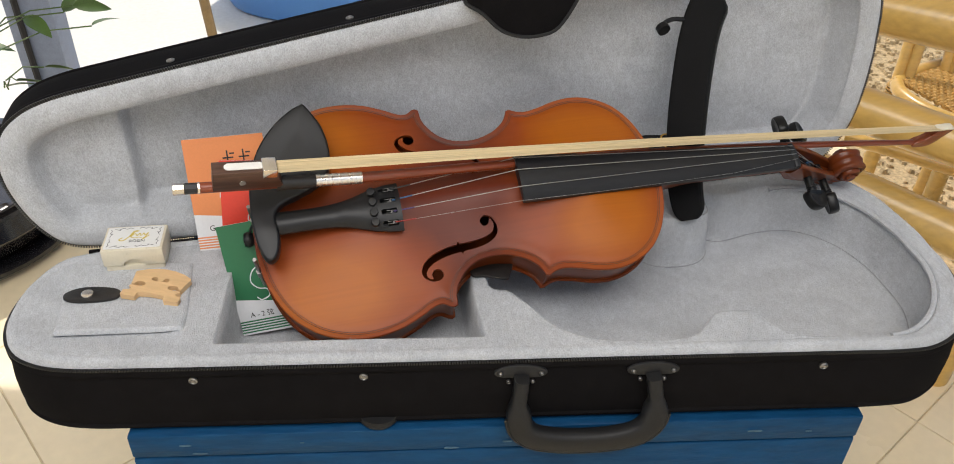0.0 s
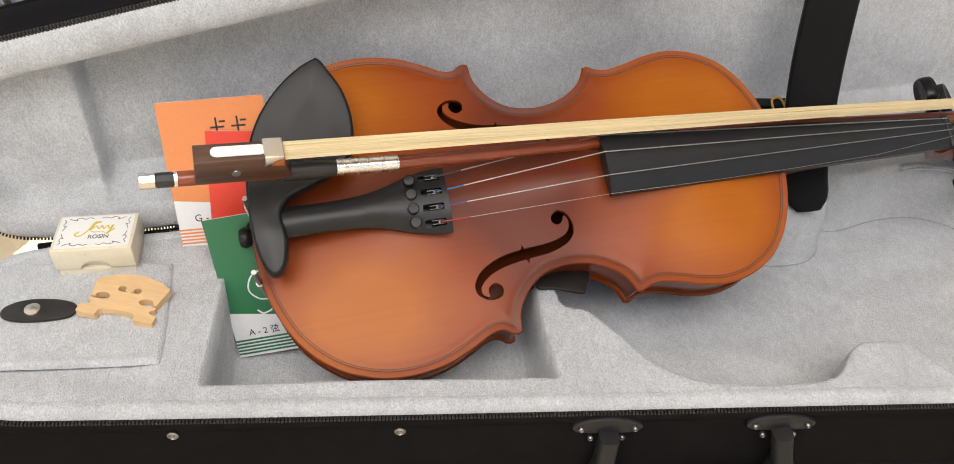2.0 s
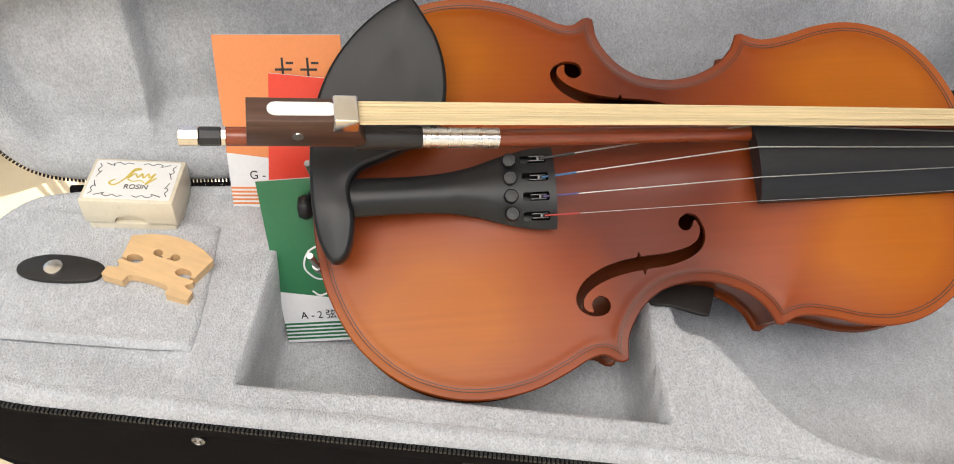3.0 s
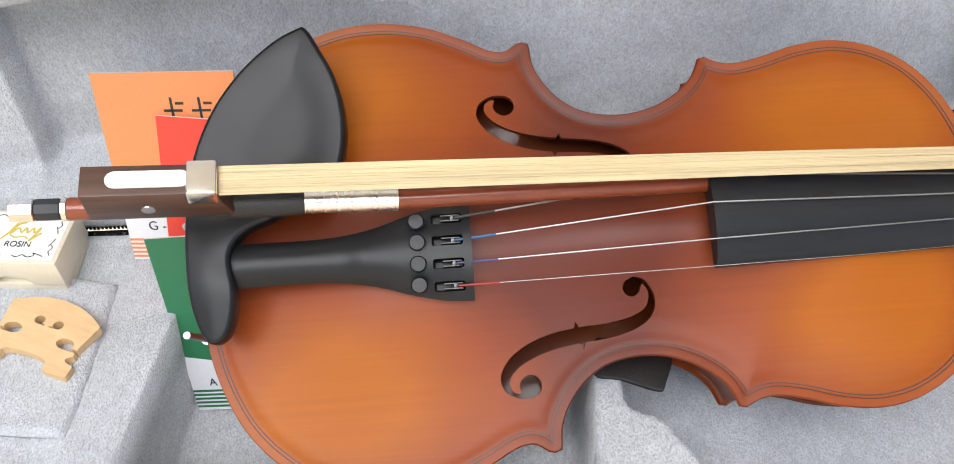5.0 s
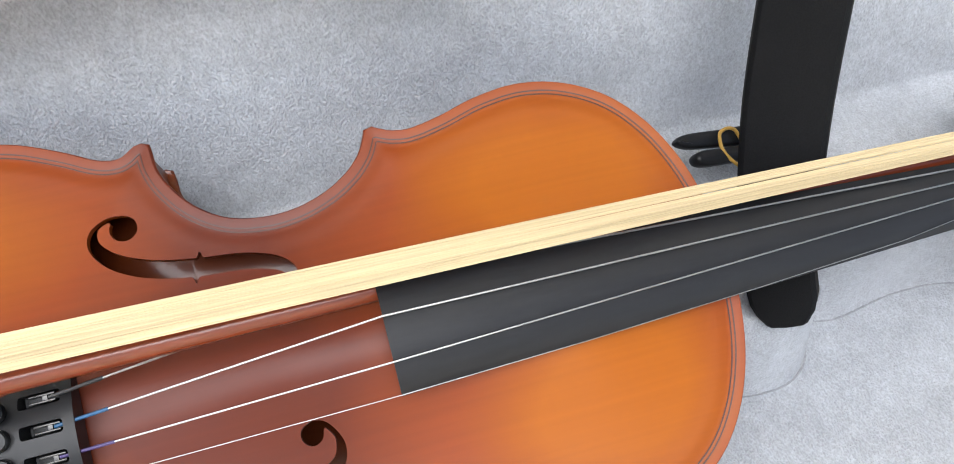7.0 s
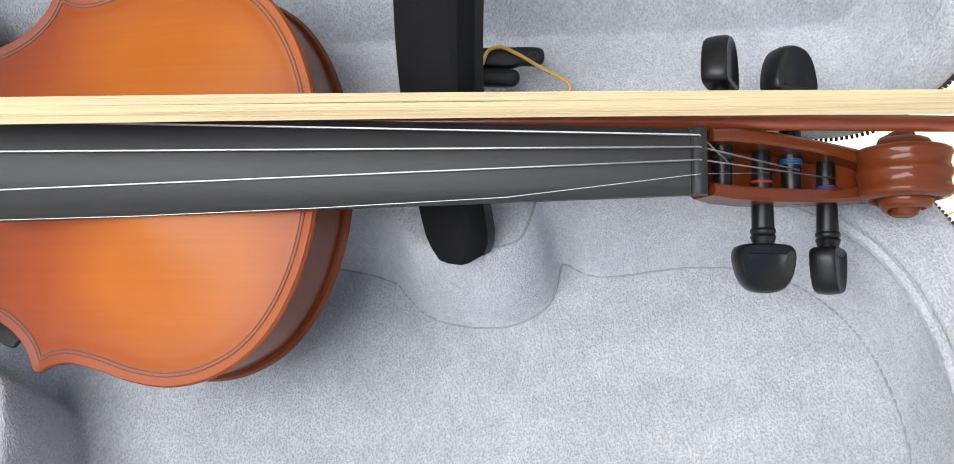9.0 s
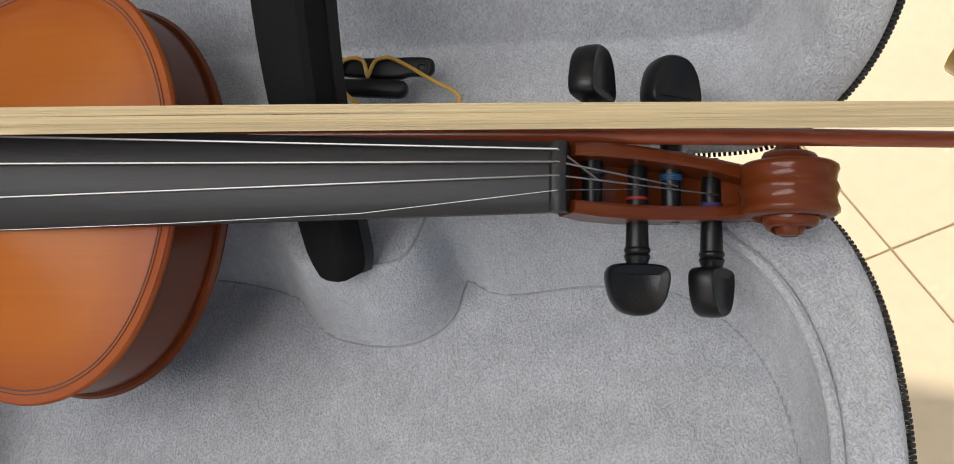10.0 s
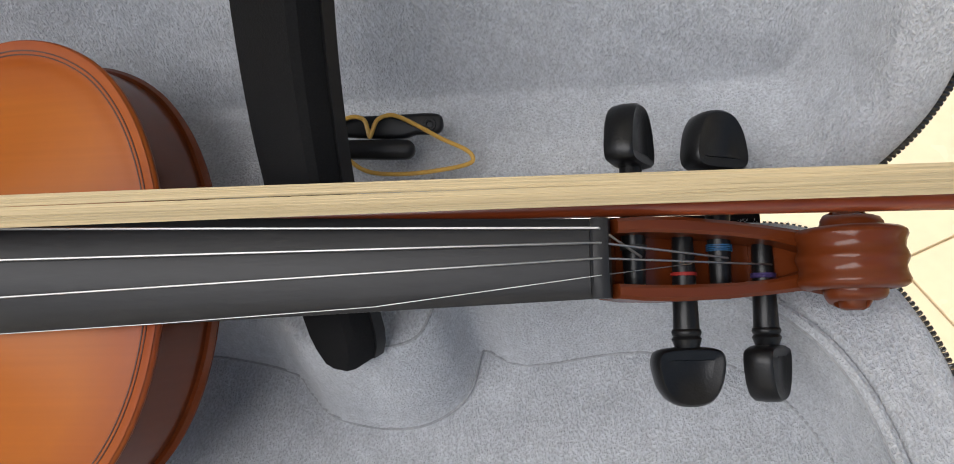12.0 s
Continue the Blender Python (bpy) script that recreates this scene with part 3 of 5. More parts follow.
def rivet(r=0.0033):
    return lathe([(0.0002, 0.0018), (r * 0.35, 0.0019), (r * 0.42, 0.0012), (r * 0.55, 0.0012), (r * 0.7, 0.0019), (r, 0.0012), (r * 1.02, 0.0003), (r * 0.9, -0.001)], 20)


RIVET = mesh_of(*rivet(), DULLNICKEL)
for x in (-0.128, 0.0005, 0.365):
    part("rivet", RIVET, case, "nickel rivet", pose(x, -0.0033, -0.0178, 90, 0, 0))
for s, d in ((0.098, None), (0.236, None), (0.385, None)):
    i = int(np.argmin(np.abs(LID_RIM[:, 0] - s) + (LID_RIM[:, 1] < 0.06)))
    part("lid_rivet", RIVET, lid, "nickel rivet", pose(LID_RIM[i, 0], LID_RIM[i, 1], -0.017, -90, 0, 8))
# flap that hangs from the free edge of the lid
flap = spline([(0.335, 0.204), (0.350, 0.1925), (0.366, 0.1775), (0.383, 0.1705), (0.402, 0.1700), (0.418, 0.1765), (0.434, 0.202), (0.440, 0.224), (0.39, 0.226), (0.35, 0.216)], 5, True)
part("lid_flap", mesh_of(*slab(flap, 0.003, 0.011, 0.003, 3), SHELL), lid, "black canvas flap with a piped edge")
fl = np.vstack([flap, flap[:1]])
part("flap_piping", mesh_of(*tube(np.column_stack([fl, np.full(len(fl), 0.0105)]), 0.0017, 6), PIPING), lid)


def case_handle():
    for x in (0.122, 0.2265):
        plate = part("handle_plate", mesh_of(*slab(spline([(-0.021, 0.0), (-0.016, 0.005), (-0.006, 0.0075), (0.006, 0.0075), (0.016, 0.005), (0.021, 0), (0.014, -0.005), (-0.014, -0.005)], 4, True), 0, 0.003, 0.001), PIPING),
                     case, "black plastic handle plate", pose(x, -0.0026, -0.0165, 90, 0, 0))
        for dx, dz in ((-0.016, 0), (0.016, 0), (-0.0095, -0.0085), (0.0095, -0.0085)):
            part("plate_rivet", mesh_of(*rivet(0.0018), DULLNICKEL), plate, "", pose(dx, dz, 0.003))
    path = spline([(0.1225, -0.0085, -0.0185), (0.1215, -0.012, -0.031), (0.1205, -0.016, -0.046), (0.1235, -0.019, -0.0625), (0.1335, -0.0205, -0.0725), (0.152, -0.021, -0.0775), (0.175, -0.021, -0.0790),
                   (0.200, -0.021, -0.0768), (0.2190, -0.0205, -0.0705), (0.2285, -0.019, -0.0590), (0.2305, -0.016, -0.044), (0.2285, -0.012, -0.031), (0.2265, -0.0085, -0.0185)], 6)
    n = len(path)
    rings = []
    t = np.gradient(path, axis=0)
    t /= np.linalg.norm(t, axis=1)[:, None]
    for i, p in enumerate(path):
        f = min(i, n - 1 - i) / (n - 1) * 2
        wide = 0.0060 + 0.0042 * float(ease((f - 0.24) / 0.16))
        across = np.cross(t[i], [0, 1, 0])
        across /= np.linalg.norm(across)
        rings.append([p + across * wide * math.copysign(abs(math.cos(a)) ** 0.6, math.cos(a)) + np.array([0, 1, 0]) * 0.0072 * math.copysign(abs(math.sin(a)) ** 0.6, math.sin(a))
                      for a in np.linspace(0, 2 * np.pi, 16, endpoint=False)])
    grip = part("handle", mesh_of(*loft(rings), RUBBER), case, "black moulded rubber carrying handle")
    lip = np.array([r[0] if np.linalg.norm(np.array(r[0]) - [0.1765, -0.02, -0.035]) > np.linalg.norm(np.array(r[8]) - [0.1765, -0.02, -0.035]) else r[8] for r in rings[14:-14]])
    part("moulded_lip", mesh_of(*tube(lip + [0, -0.0035, 0], 0.0016, 8), RUBBER), grip)


case_handle()
foot = lathe([(0.016, 0.0), (0.018, 0.004), (0.017, 0.008), (0.004, 0.009)], 20)
part("foot", mesh_of(*foot, RUBBER), case, "black rubber foot", pose(0.01, 0.006, -0.0730))


# ---------------------------------------------------------------- violin
VX = Vector((0.9853, 0.1611, 0.0560)).normalized()
VN = Vector((0.03437, -0.50917, 0.85998)).normalized()
VY = VN.cross(VX).normalized()
VX = VY.cross(VN)
VIOLIN = Matrix((VX, VY, VN)).transposed().to_4x4()
VIOLIN.translation = (0.05713, 0.12728, 0.05302)
MM = 0.001

HALF = np.vstack([
    spline([(-151, 0), (-149.8, 26), (-144, 52), (-131, 77), (-111, 95.5), (-88, 105), (-66, 107), (-45, 103.5), (-28, 96.5), (-16.5, 90.5), (-9, 89.2), (-3, 92.6)], 7),
    [(0.0, 93.2), (2.8, 92.0)],
    spline([(3.2, 89.5), (4.0, 82), (7.5, 74), (14.5, 65), (25, 58), (38, 55.2), (50, 55.8), (61, 59.2), (70, 64.5), (76, 70.5), (79.2, 76.5)], 6),
    [(80.2, 79.2), (83.6, 80.0)],
    spline([(86, 78.6), (91, 76.6), (98, 76.0), (110, 78.3), (125, 82.4), (142, 84.0), (159, 80.5), (175, 71.5), (187, 58), (195.5, 41), (200.5, 22), (203, 0)], 7)])
OUTLINE = np.vstack([HALF, (HALF * [1, -1])[::-1][1:-1]])[::-1] * MM
AXIS_X = np.clip(OUTLINE[:, 0], -0.105, 0.160)
WIDTHS = np.array([(-160, 60), (-140, 84), (-66, 107), (0, 80), (40, 56), (82, 68), (142, 84), (180, 66), (205, 50)], float) * MM


def swell_field(step=0.0016, rounds=60):
    """Height of the arching from 0 at the edge to 1 in the middle, on a grid, smoothed like scraped wood."""
    gx, gy = np.meshgrid(np.arange(-0.16, 0.212, step), np.arange(-0.116, 0.117, step), indexing="ij")
    d = inside_distance(gx, gy, OUTLINE)
    t = np.clip((d - 0.004) / (np.interp(gx, WIDTHS[:, 0], WIDTHS[:, 1]) * 0.95), 0, 1)
    raw = np.sin(np.pi / 2 * ease(t * 0.5) * 2) * (0.55 + 0.45 * t)
    keep = ease((d - 0.004) / 0.016)
    h = raw.copy()
    for _ in range(rounds):
        q = np.pad(h, 1, mode="edge")
        h = raw + (0.2 * (h + q[:-2, 1:-1] + q[2:, 1:-1] + q[1:-1, :-2] + q[1:-1, 2:]) - raw) * keep
    return h


SWELL, SWELL_STEP = swell_field(), 0.0016


def arch(x, y, high=0.0155):
    """Height of the arched plate over its edge."""
    x, y = np.asarray(x, float), np.asarray(y, float)
    d = inside_distance(x, y, OUTLINE)
    u = np.clip((x + 0.16) / SWELL_STEP, 0, SWELL.shape[0] - 1.001)
    v = np.clip((y + 0.116) / SWELL_STEP, 0, SWELL.shape[1] - 1.001)
    i, j = u.astype(int), v.astype(int)
    a, b = u - i, v - j
    swell = (SWELL[i, j] * (1 - a) + SWELL[i + 1, j] * a) * (1 - b) + (SWELL[i, j + 1] * (1 - a) + SWELL[i + 1, j + 1] * a) * b
    return high * swell - 0.0006 * np.exp(-((d - 0.006) / 0.003) ** 2)


def plate(high, edge, sign):
    rings_s = [0, 0.012, 0.03, 0.06, 0.1, 0.16, 0.24, 0.33, 0.43, 0.54, 0.66, 0.78, 0.9, 0.97]
    axis = np.column_stack([AXIS_X, np.zeros(len(AXIS_X))])
    rings = []
    for k in (-2, -1):
        rings.append(np.column_stack([shrink(OUTLINE, 0.0012 if k == -2 else 0.0), np.full(len(OUTLINE), -edge if k == -2 else -edge * 0.5)]))
    rings.append(np.column_stack([shrink(OUTLINE, 0.0007), np.full(len(OUTLINE), -0.0004)]))
    for s in rings_s[1:]:
        o = OUTLINE + (axis - OUTLINE) * s
        rings.append(np.column_stack([o, np.maximum(arch(o[:, 0], o[:, 1], high), -0.0006)]))
    v, f = loft(rings, cap=(False, False))
    n = len(OUTLINE)
    last = len(rings) - 1
    for j in range(n // 2 - 1):
        a, b = last * n + j, last * n + j + 1
        c, d = last * n + n - 1 - j, last * n + n - 2 - j
        f.append((a, b, d, c))
    # flat inside face closes the plate
    u = rings[-1].copy()
    u2 = [np.column_stack([OUTLINE + (axis - OUTLINE) * s, np.maximum(arch(*(OUTLINE + (axis - OUTLINE) * s).T, high) - 0.0035, -edge)]) for s in (0.03, 0.16, 0.43, 0.78, 0.97)]
    base = len(v)
    v = np.concatenate([v] + u2)
    prev = 0
    for i in range(len(u2)):
        for j in range(n):
            k = (j + 1) % n
            f.append((prev + j, base + i * n + j, base + i * n + k, prev + k))
        prev = base + i * n
    for j in range(n // 2 - 1):
        f.append((prev + j, prev + n - 1 - j, prev + n - 2 - j, prev + j + 1))
    v[:, 2] *= sign
    return v, f


F_MID = spline([(38.5, 21.6), (43.0, 23.2), (46.4, 29.0), (45.2, 35.6), (39.3, 39.9), (28.7, 42.8), (14.6, 44.2), (2.5, 46.2), (-7.5, 49.6), (-15.0, 54.3), (-19.2, 60.3), (-18.3, 65.8), (-13.5, 68.6), (-8.5, 68.6)], 24)


def f_hole(px, py, side):
    """Signed distance to one sound hole: stem, two eyes and the notches; negative inside."""
    shift = np.array([-2.5, -2.5]) if side > 0 else np.zeros(2)
    x, y = px * 1000 - shift[0], py * side * 1000 - shift[1]
    near = (x > -30) & (x < 60) & (y > 10) & (y < 80)
    qx, qy = x[near], y[near]
    best = np.full(qx.shape, 1e3)
    k = np.linspace(0, 1, len(F_MID))
    wide = 0.9 + 2.6 * np.sin(np.pi * np.clip((k - 0.14) / 0.72, 0, 1)) ** 0.8
    for (cx, cy), w in zip(F_MID, wide):
        best = np.minimum(best, np.hypot(qx - cx, qy - cy) - w)
    for cx, cy, r in ((38.0, 25.4, 3.9), (-8.6, 64.4, 4.8)):
        best = np.minimum(best, np.hypot(qx - cx, qy - cy) - r)
    for cx, cy, sx in ((13.0, 39.8, 1.0), (15.5, 48.6, 1.0)):
        best = np.minimum(best, np.maximum(np.abs(qx - cx) - 0.7, np.abs(qy - cy) - 1.5))
    out = np.full(px.shape, 1.0)
    out[near] = best * 0.001
    return out


def cut(mesh, shapes):
    """The mesh with the shapes cut out of it."""
    ob = bpy.data.objects.new("cut_body", mesh)
    scene.collection.objects.link(ob)
    made = []
    for s in shapes:
        c = bpy.data.objects.new("cutter", mesh_of(*s, mesh.materials[0], False))
        scene.collection.objects.link(c)
        mod = ob.modifiers.new("cut", "BOOLEAN")
        mod.object, mod.operation, mod.solver = c, "DIFFERENCE", "EXACT"
        made.append(c)
    res = bpy.data.meshes.new_from_object(ob.evaluated_get(bpy.context.evaluated_depsgraph_get()))
    for c in (ob, *made):
        bpy.data.objects.remove(c)
    return res


violin = thing("violin", "sunburst red-brown violin without its bridge, lying in the case", "violin", VIOLIN)
tv, tf, rims = clipped_sheet(OUTLINE, 0.0008, lambda x, y: np.maximum(arch(x, y), -0.0006), 0.0013, lambda x, y: np.minimum(f_hole(x, y, 1), f_hole(x, y, -1)))
wall_v, wall_f = [], []
for a, b in rims:
    n0 = len(wall_v)
    wall_v += [tv[a], tv[b], tv[b] - [0, 0, 0.0032], tv[a] - [0, 0, 0.0032]]
    wall_f.append((n0, n0 + 1, n0 + 2, n0 + 3))
edge_r = [np.column_stack([shrink(OUTLINE, i), np.full(len(OUTLINE), z)]) for i, z in ((0.0024, -0.0005), (0.0009, -0.0006), (0.0002, -0.0012), (0.0, -0.0020), (0.0003, -0.0032), (0.0014, -0.0038), (0.0036, -0.0038))]
top_mesh = mesh_of(*merge((tv, tf), (wall_v, wall_f), loft(edge_r, cap=(False, False))), TOP, True, 50)
top = part("top_plate", top_mesh, violin, "amber and red-brown arched spruce top with two sound holes")


def purfling(inset):
    o = shrink(OUTLINE, inset)
    keep = inside_distance(o[:, 0], o[:, 1], OUTLINE) > inset * 0.93
    o = o[keep]
    a, b = o, shrink(o, 0.00045)
    za, zb = arch(a[:, 0], a[:, 1]), arch(b[:, 0], b[:, 1])
    za, zb = np.maximum(za, -0.0006) + 0.00022, np.maximum(zb, -0.0006) + 0.00022
    return loft([np.column_stack([a, za - 0.0012]), np.column_stack([a, za]), np.column_stack([b, zb]), np.column_stack([b, zb - 0.0012])], cap=(False, False))


for d in (0.0040, 0.0054):
    part("purfling", mesh_of(*purfling(d), PURF), top, "thin dark inlaid line")

rib_o = shrink(OUTLINE, 0.0028)
part("rib", mesh_of(*loft([np.column_stack([shrink(OUTLINE, 0.0028 + e), np.full(len(rib_o), z)]) for e, z in ((0, -0.0030), (0, -0.033))], cap=(False, False)), RIB), violin, "glossy red-brown side")
bv, bf = plate(0.012, 0.0038, -1)
part("back_plate", mesh_of(np.asarray(bv) + [0, 0, -0.0365], bf, RIB), violin)

# neck, fingerboard, nut
FB0, FB1 = (0.0705, 0.0250), (0.3380, -0.0150)      # along, height of the fingerboard's edges


def fb_edge(f):
    return FB0[0] + (FB1[0] - FB0[0]) * f, 0.0214 + (0.0119 - 0.0214) * f, FB0[1] + (FB1[1] - FB0[1]) * f


def fb_top(f, y):
    x, w, z = fb_edge(f)
    r = 0.041
    return z + math.sqrt(r * r - min(y * y, w * w)) - math.sqrt(r * r - w * w)


rings = []
for f in np.linspace(0, 1, 14):
    x, w, z = fb_edge(f)
    ys = np.linspace(-w, w, 13)
    rings.append([(x, -w, z - 0.005), (x, -w - 0.0001, z - 0.001)] + [(x, y, fb_top(f, y)) for y in ys[1:-1]] + [(x, w + 0.0001, z - 0.001), (x, w, z - 0.005)])
part("fingerboard", mesh_of(*loft(rings), EBONY), violin, "worn matt black fingerboard")
x, w, z = fb_edge(1)
nut = [[(x + dx, y, fb_top(1, y) + h) for y in np.linspace(-w, w, 9)] + [(x + dx, w, z - 0.006), (x + dx, -w, z - 0.006)] for dx, h in ((0.0002, 0.0004), (0.0012, 0.0012), (0.004, 0.0012), (0.0056, 0.0))]
part("nut", mesh_of(*loft(nut), EBONY), violin, "grey-black worn nut")
rings = []
for f in np.linspace(0.46, 1.02, 12):
    x, w, z = fb_edge(f)
    deep = 0.0135 + 0.020 * float(ease((0.60 - f) / 0.12))
    ang = np.linspace(np.pi, 2 * np.pi, 13)
    rings.append([(x, w * 0.985 * math.cos(a), z - 0.0052 + deep * math.sin(a)) for a in ang])
part("neck", mesh_of(*loft(rings), RIB), violin)

# pegbox and scroll, in a frame that starts at the nut and leans back
PB = Matrix.Translation((0.3435, 0, -0.0195)) @ Matrix.Rotation(radians(35), 4, "Y")


def cheek(side):
    rings = []
    for s, y0, y1, up, dn in ((0.0012, 0.0076, 0.0120, 0.0032, -0.014), (0.010, 0.0080, 0.0128, 0.0036, -0.0165), (0.024, 0.0080, 0.0130, 0.0038, -0.0180), (0.042, 0.0074, 0.0122, 0.0036, -0.0182), (0.058, 0.0062, 0.0110, 0.003, -0.0175), (0.068, 0.0045, 0.0100, 0.0028, -0.0165), (0.076, 0.002, 0.0096, 0.002, -0.0165)):
        a = [(y0, dn), (y0, up - 0.0008), (y0 + 0.001, up), (y1 - 0.0012, up), (y1, up - 0.0012), (y1, dn + 0.004), (y1 - 0.003, dn)]
        rings.append([(s, y * side, z) for y, z in a])
    return moved(loft(rings), PB)


for side in (1, -1):
    part("pegbox_cheek", mesh_of(*cheek(side), RIB), violin, "red-brown pegbox wall")
floor_r = [[(s, y, z) for y, z in ((-w, -0.0135), (w, -0.0135), (w * 0.8, d), (-w * 0.8, d))] for s, w, d in ((0.001, 0.0085, -0.019), (0.02, 0.009, -0.0255), (0.045, 0.0078, -0.0235), (0.07, 0.0065, -0.019))]
part("pegbox_floor", mesh_of(*moved(loft(floor_r), PB), RIB), violin)


SCROLL_X, SCROLL_Z = 0.0815, 0.0100      # middle of the volute, above the line of the pegbox


def scroll():
    """A fluted strip that rises from the pegbox's back, rolls over forwards and winds in, stepping out towards its eyes."""
    rings, turns, steps = [], 2.55, 130
    prof = [(-1, 0), (-0.95, 0.6), (-0.84, 0.95), (-0.70, 1.0), (-0.52, 0.84), (-0.30, 0.76), (-0.12, 0.92), (0, 1.0), (0.12, 0.92), (0.30, 0.76), (0.52, 0.84), (0.70, 1.0), (0.84, 0.95), (0.95, 0.6), (1, 0), (0.6, -0.5), (-0.6, -0.5)]
    for i in range(steps + 1):
        f = i / steps
        a = radians(-128) + 2 * np.pi * turns * f
        rise = max(0.0, 1 - f * turns / 0.40)
        one, two = float(ease((f - 0.36) / 0.16)), float(ease((f - 0.70) / 0.14))
        r = 0.0182 + 0.0105 * rise ** 1.5 - 0.0030 * f - 0.0056 * one - 0.0038 * two
        thick = 0.0075 - 0.0028 * one
        half = 0.0100 - 0.0012 * rise + 0.0036 * one + 0.0030 * two
        rings.append([(SCROLL_X + (r - thick * (1 - h) * 0.62) * math.cos(a), half * u, SCROLL_Z + (r - thick * (1 - h) * 0.62) * math.sin(a)) for u, h in prof])
    return loft(rings)


core = lathe([(0.0025, -0.0164), (0.0042, -0.0158), (0.0048, -0.0128), (0.0085, -0.0124), (0.0092, -0.0092), (0.0142, -0.0086), (0.0142, 0.0086), (0.0092, 0.0092), (0.0085, 0.0124), (0.0048, 0.0128), (0.0042, 0.0158), (0.0025, 0.0164)], 28, "y")
neckpiece = [[(s, y, z) for y, z in ((-w, lo), (-w, hi - 0.002), (-w * 0.6, hi), (w * 0.6, hi), (w, hi - 0.002), (w, lo))] for s, w, lo, hi in ((0.060, 0.0076, -0.0185, -0.008), (0.068, 0.0080, -0.0185, -0.006), (0.078, 0.0084, -0.0180, -0.003), (0.090, 0.0084, -0.0120, -0.002))]
part("scroll", mesh_of(*moved(merge(scroll(), moved(core, Matrix.Translation((SCROLL_X, 0, SCROLL_Z))), loft(neckpiece)), PB), RIB, True, 60), violin, "carved fluted scroll, red-brown")


def peg(s, side, turn, wound, colour):
    """Tapered peg through both cheeks with a flat rounded head."""
    m = PB @ Matrix.Translation((s, 0, -0.0085)) @ (Matrix.Rotation(radians(180), 4, "X") if side < 0 else Matrix())
    shaft = lathe([(0.0030, -0.0122), (0.0032, -0.0118), (0.0036, 0.0), (0.0042, 0.0215), (0.0045, 0.0217), (0.0048, 0.0226), (0.0045, 0.0235), (0.0042, 0.0238), (0.0048, 0.0248), (0.0044, 0.0258), (0.0037, 0.028), (0.0036, 0.0315)], 18, "y")
    ob = part("peg", mesh_of(*moved(shaft, m), PEGMAT), violin, "black wooden tuning peg")
    o = spline([(-0.0042, 0), (-0.0092, 0.0010), (-0.0108, 0.0040), (-0.0104, 0.0085), (-0.0090, 0.0132), (-0.0062, 0.0170), (-0.0025, 0.0186), (0.0025, 0.0186), (0.0062, 0.0170), (0.0090, 0.0132), (0.0104, 0.0085), (0.0108, 0.0040), (0.0092, 0.0010), (0.0042, 0)], 4, True)
    head = []
    for k, (ins, z) in enumerate(((0.0038, -0.0032), (0.0018, -0.0042), (0.0010, -0.0043), (0.0003, -0.0034), (0, 0.0), (0.0003, 0.0034), (0.0010, 0.0043), (0.0018, 0.0042), (0.0038, 0.0032))):
        q = shrink(o, ins)
        head.append(np.column_stack([q[:, 0], q[:, 1], np.full(len(q), z)]))
    h = moved(loft(head), m @ Matrix.Translation((0, 0.0272 if side < 0 else 0.0298, 0)) @ Matrix.Rotation(radians(turn), 4, "Y") @ Matrix.Diagonal((1.06, 1.0 if side < 0 else 1.10, 1.1, 1)))
    part("peg_head", mesh_of(*h, PEGMAT, True, 50), ob)
    coil = []
    y0 = 0.0035
    for k in range(60):
        a = k / 60 * 2 * np.pi * 4
        coil.append(m @ Vector((0.0041 * math.cos(a), y0 + 0.0016 * k / 60 * abs(wound), 0.0041 * math.sin(a))))
    part("string_winding", mesh_of(*tube([tuple(c) for c in coil], 0.00022, 5), colour), ob)
    return m


BLUE_SILK = node_mat("blue_silk", (0.02, 0.10, 0.22), 0.5, vary=0.2)
RED_SILK = node_mat("red_silk", (0.30, 0.02, 0.015), 0.5, vary=0.2)
PURPLE_SILK = node_mat("purple_silk", (0.06, 0.04, 0.14), 0.5, vary=0.2)
BLACK_SILK = node_mat("black_silk", (0.03, 0.03, 0.03), 0.5, vary=0.2)
PEGS = [(0.0130, 1, 40, 1, BLACK_SILK), (0.031, -1, 14, 0.6, RED_SILK), (0.0450, 1, 6, 1.5, BLUE_SILK), (0.0620, -1, -34, 1, PURPLE_SILK)]
peg_frames = [peg(*p) for p in PEGS]

# tailpiece
TP = pose(-0.030, -0.0070, 0.0185, 4, 1.5, 0)
tp_half = [(-0.1, 0.0095), (-0.09, 0.0092), (-0.072, 0.0090), (-0.055, 0.0098), (-0.040, 0.0125), (-0.026, 0.0168), (-0.012, 0.0200), (0.0, 0.0208)]
rings = []
for x, w in spline(tp_half, 4):
    prof = []
    for u in np.linspace(-1, 1, 13):
        prof.append((x, w * u, 0.0060 * (1 - abs(u) ** 2.2) * (0.75 + 0.25 * (x > -0.05)) + 0.0005))
    prof += [(x, w * 0.97, -0.0035), (x, -w * 0.97, -0.0035)]
    rings.append(prof)
first = [(p[0] - 0.003, p[1] * 0.8, p[2] * 0.7) for p in rings[0]]
tail_mesh = mesh_of(*loft([first] + rings), BLACKWOOD, True, 40)
slots = [moved(box(-0.0165, -0.0021, -0.003, -0.0035, 0.0021, 0.02, 0.0009), Matrix.Translation((0, y, 0))) for y in (-0.0142, -0.0048, 0.0048, 0.0142)]
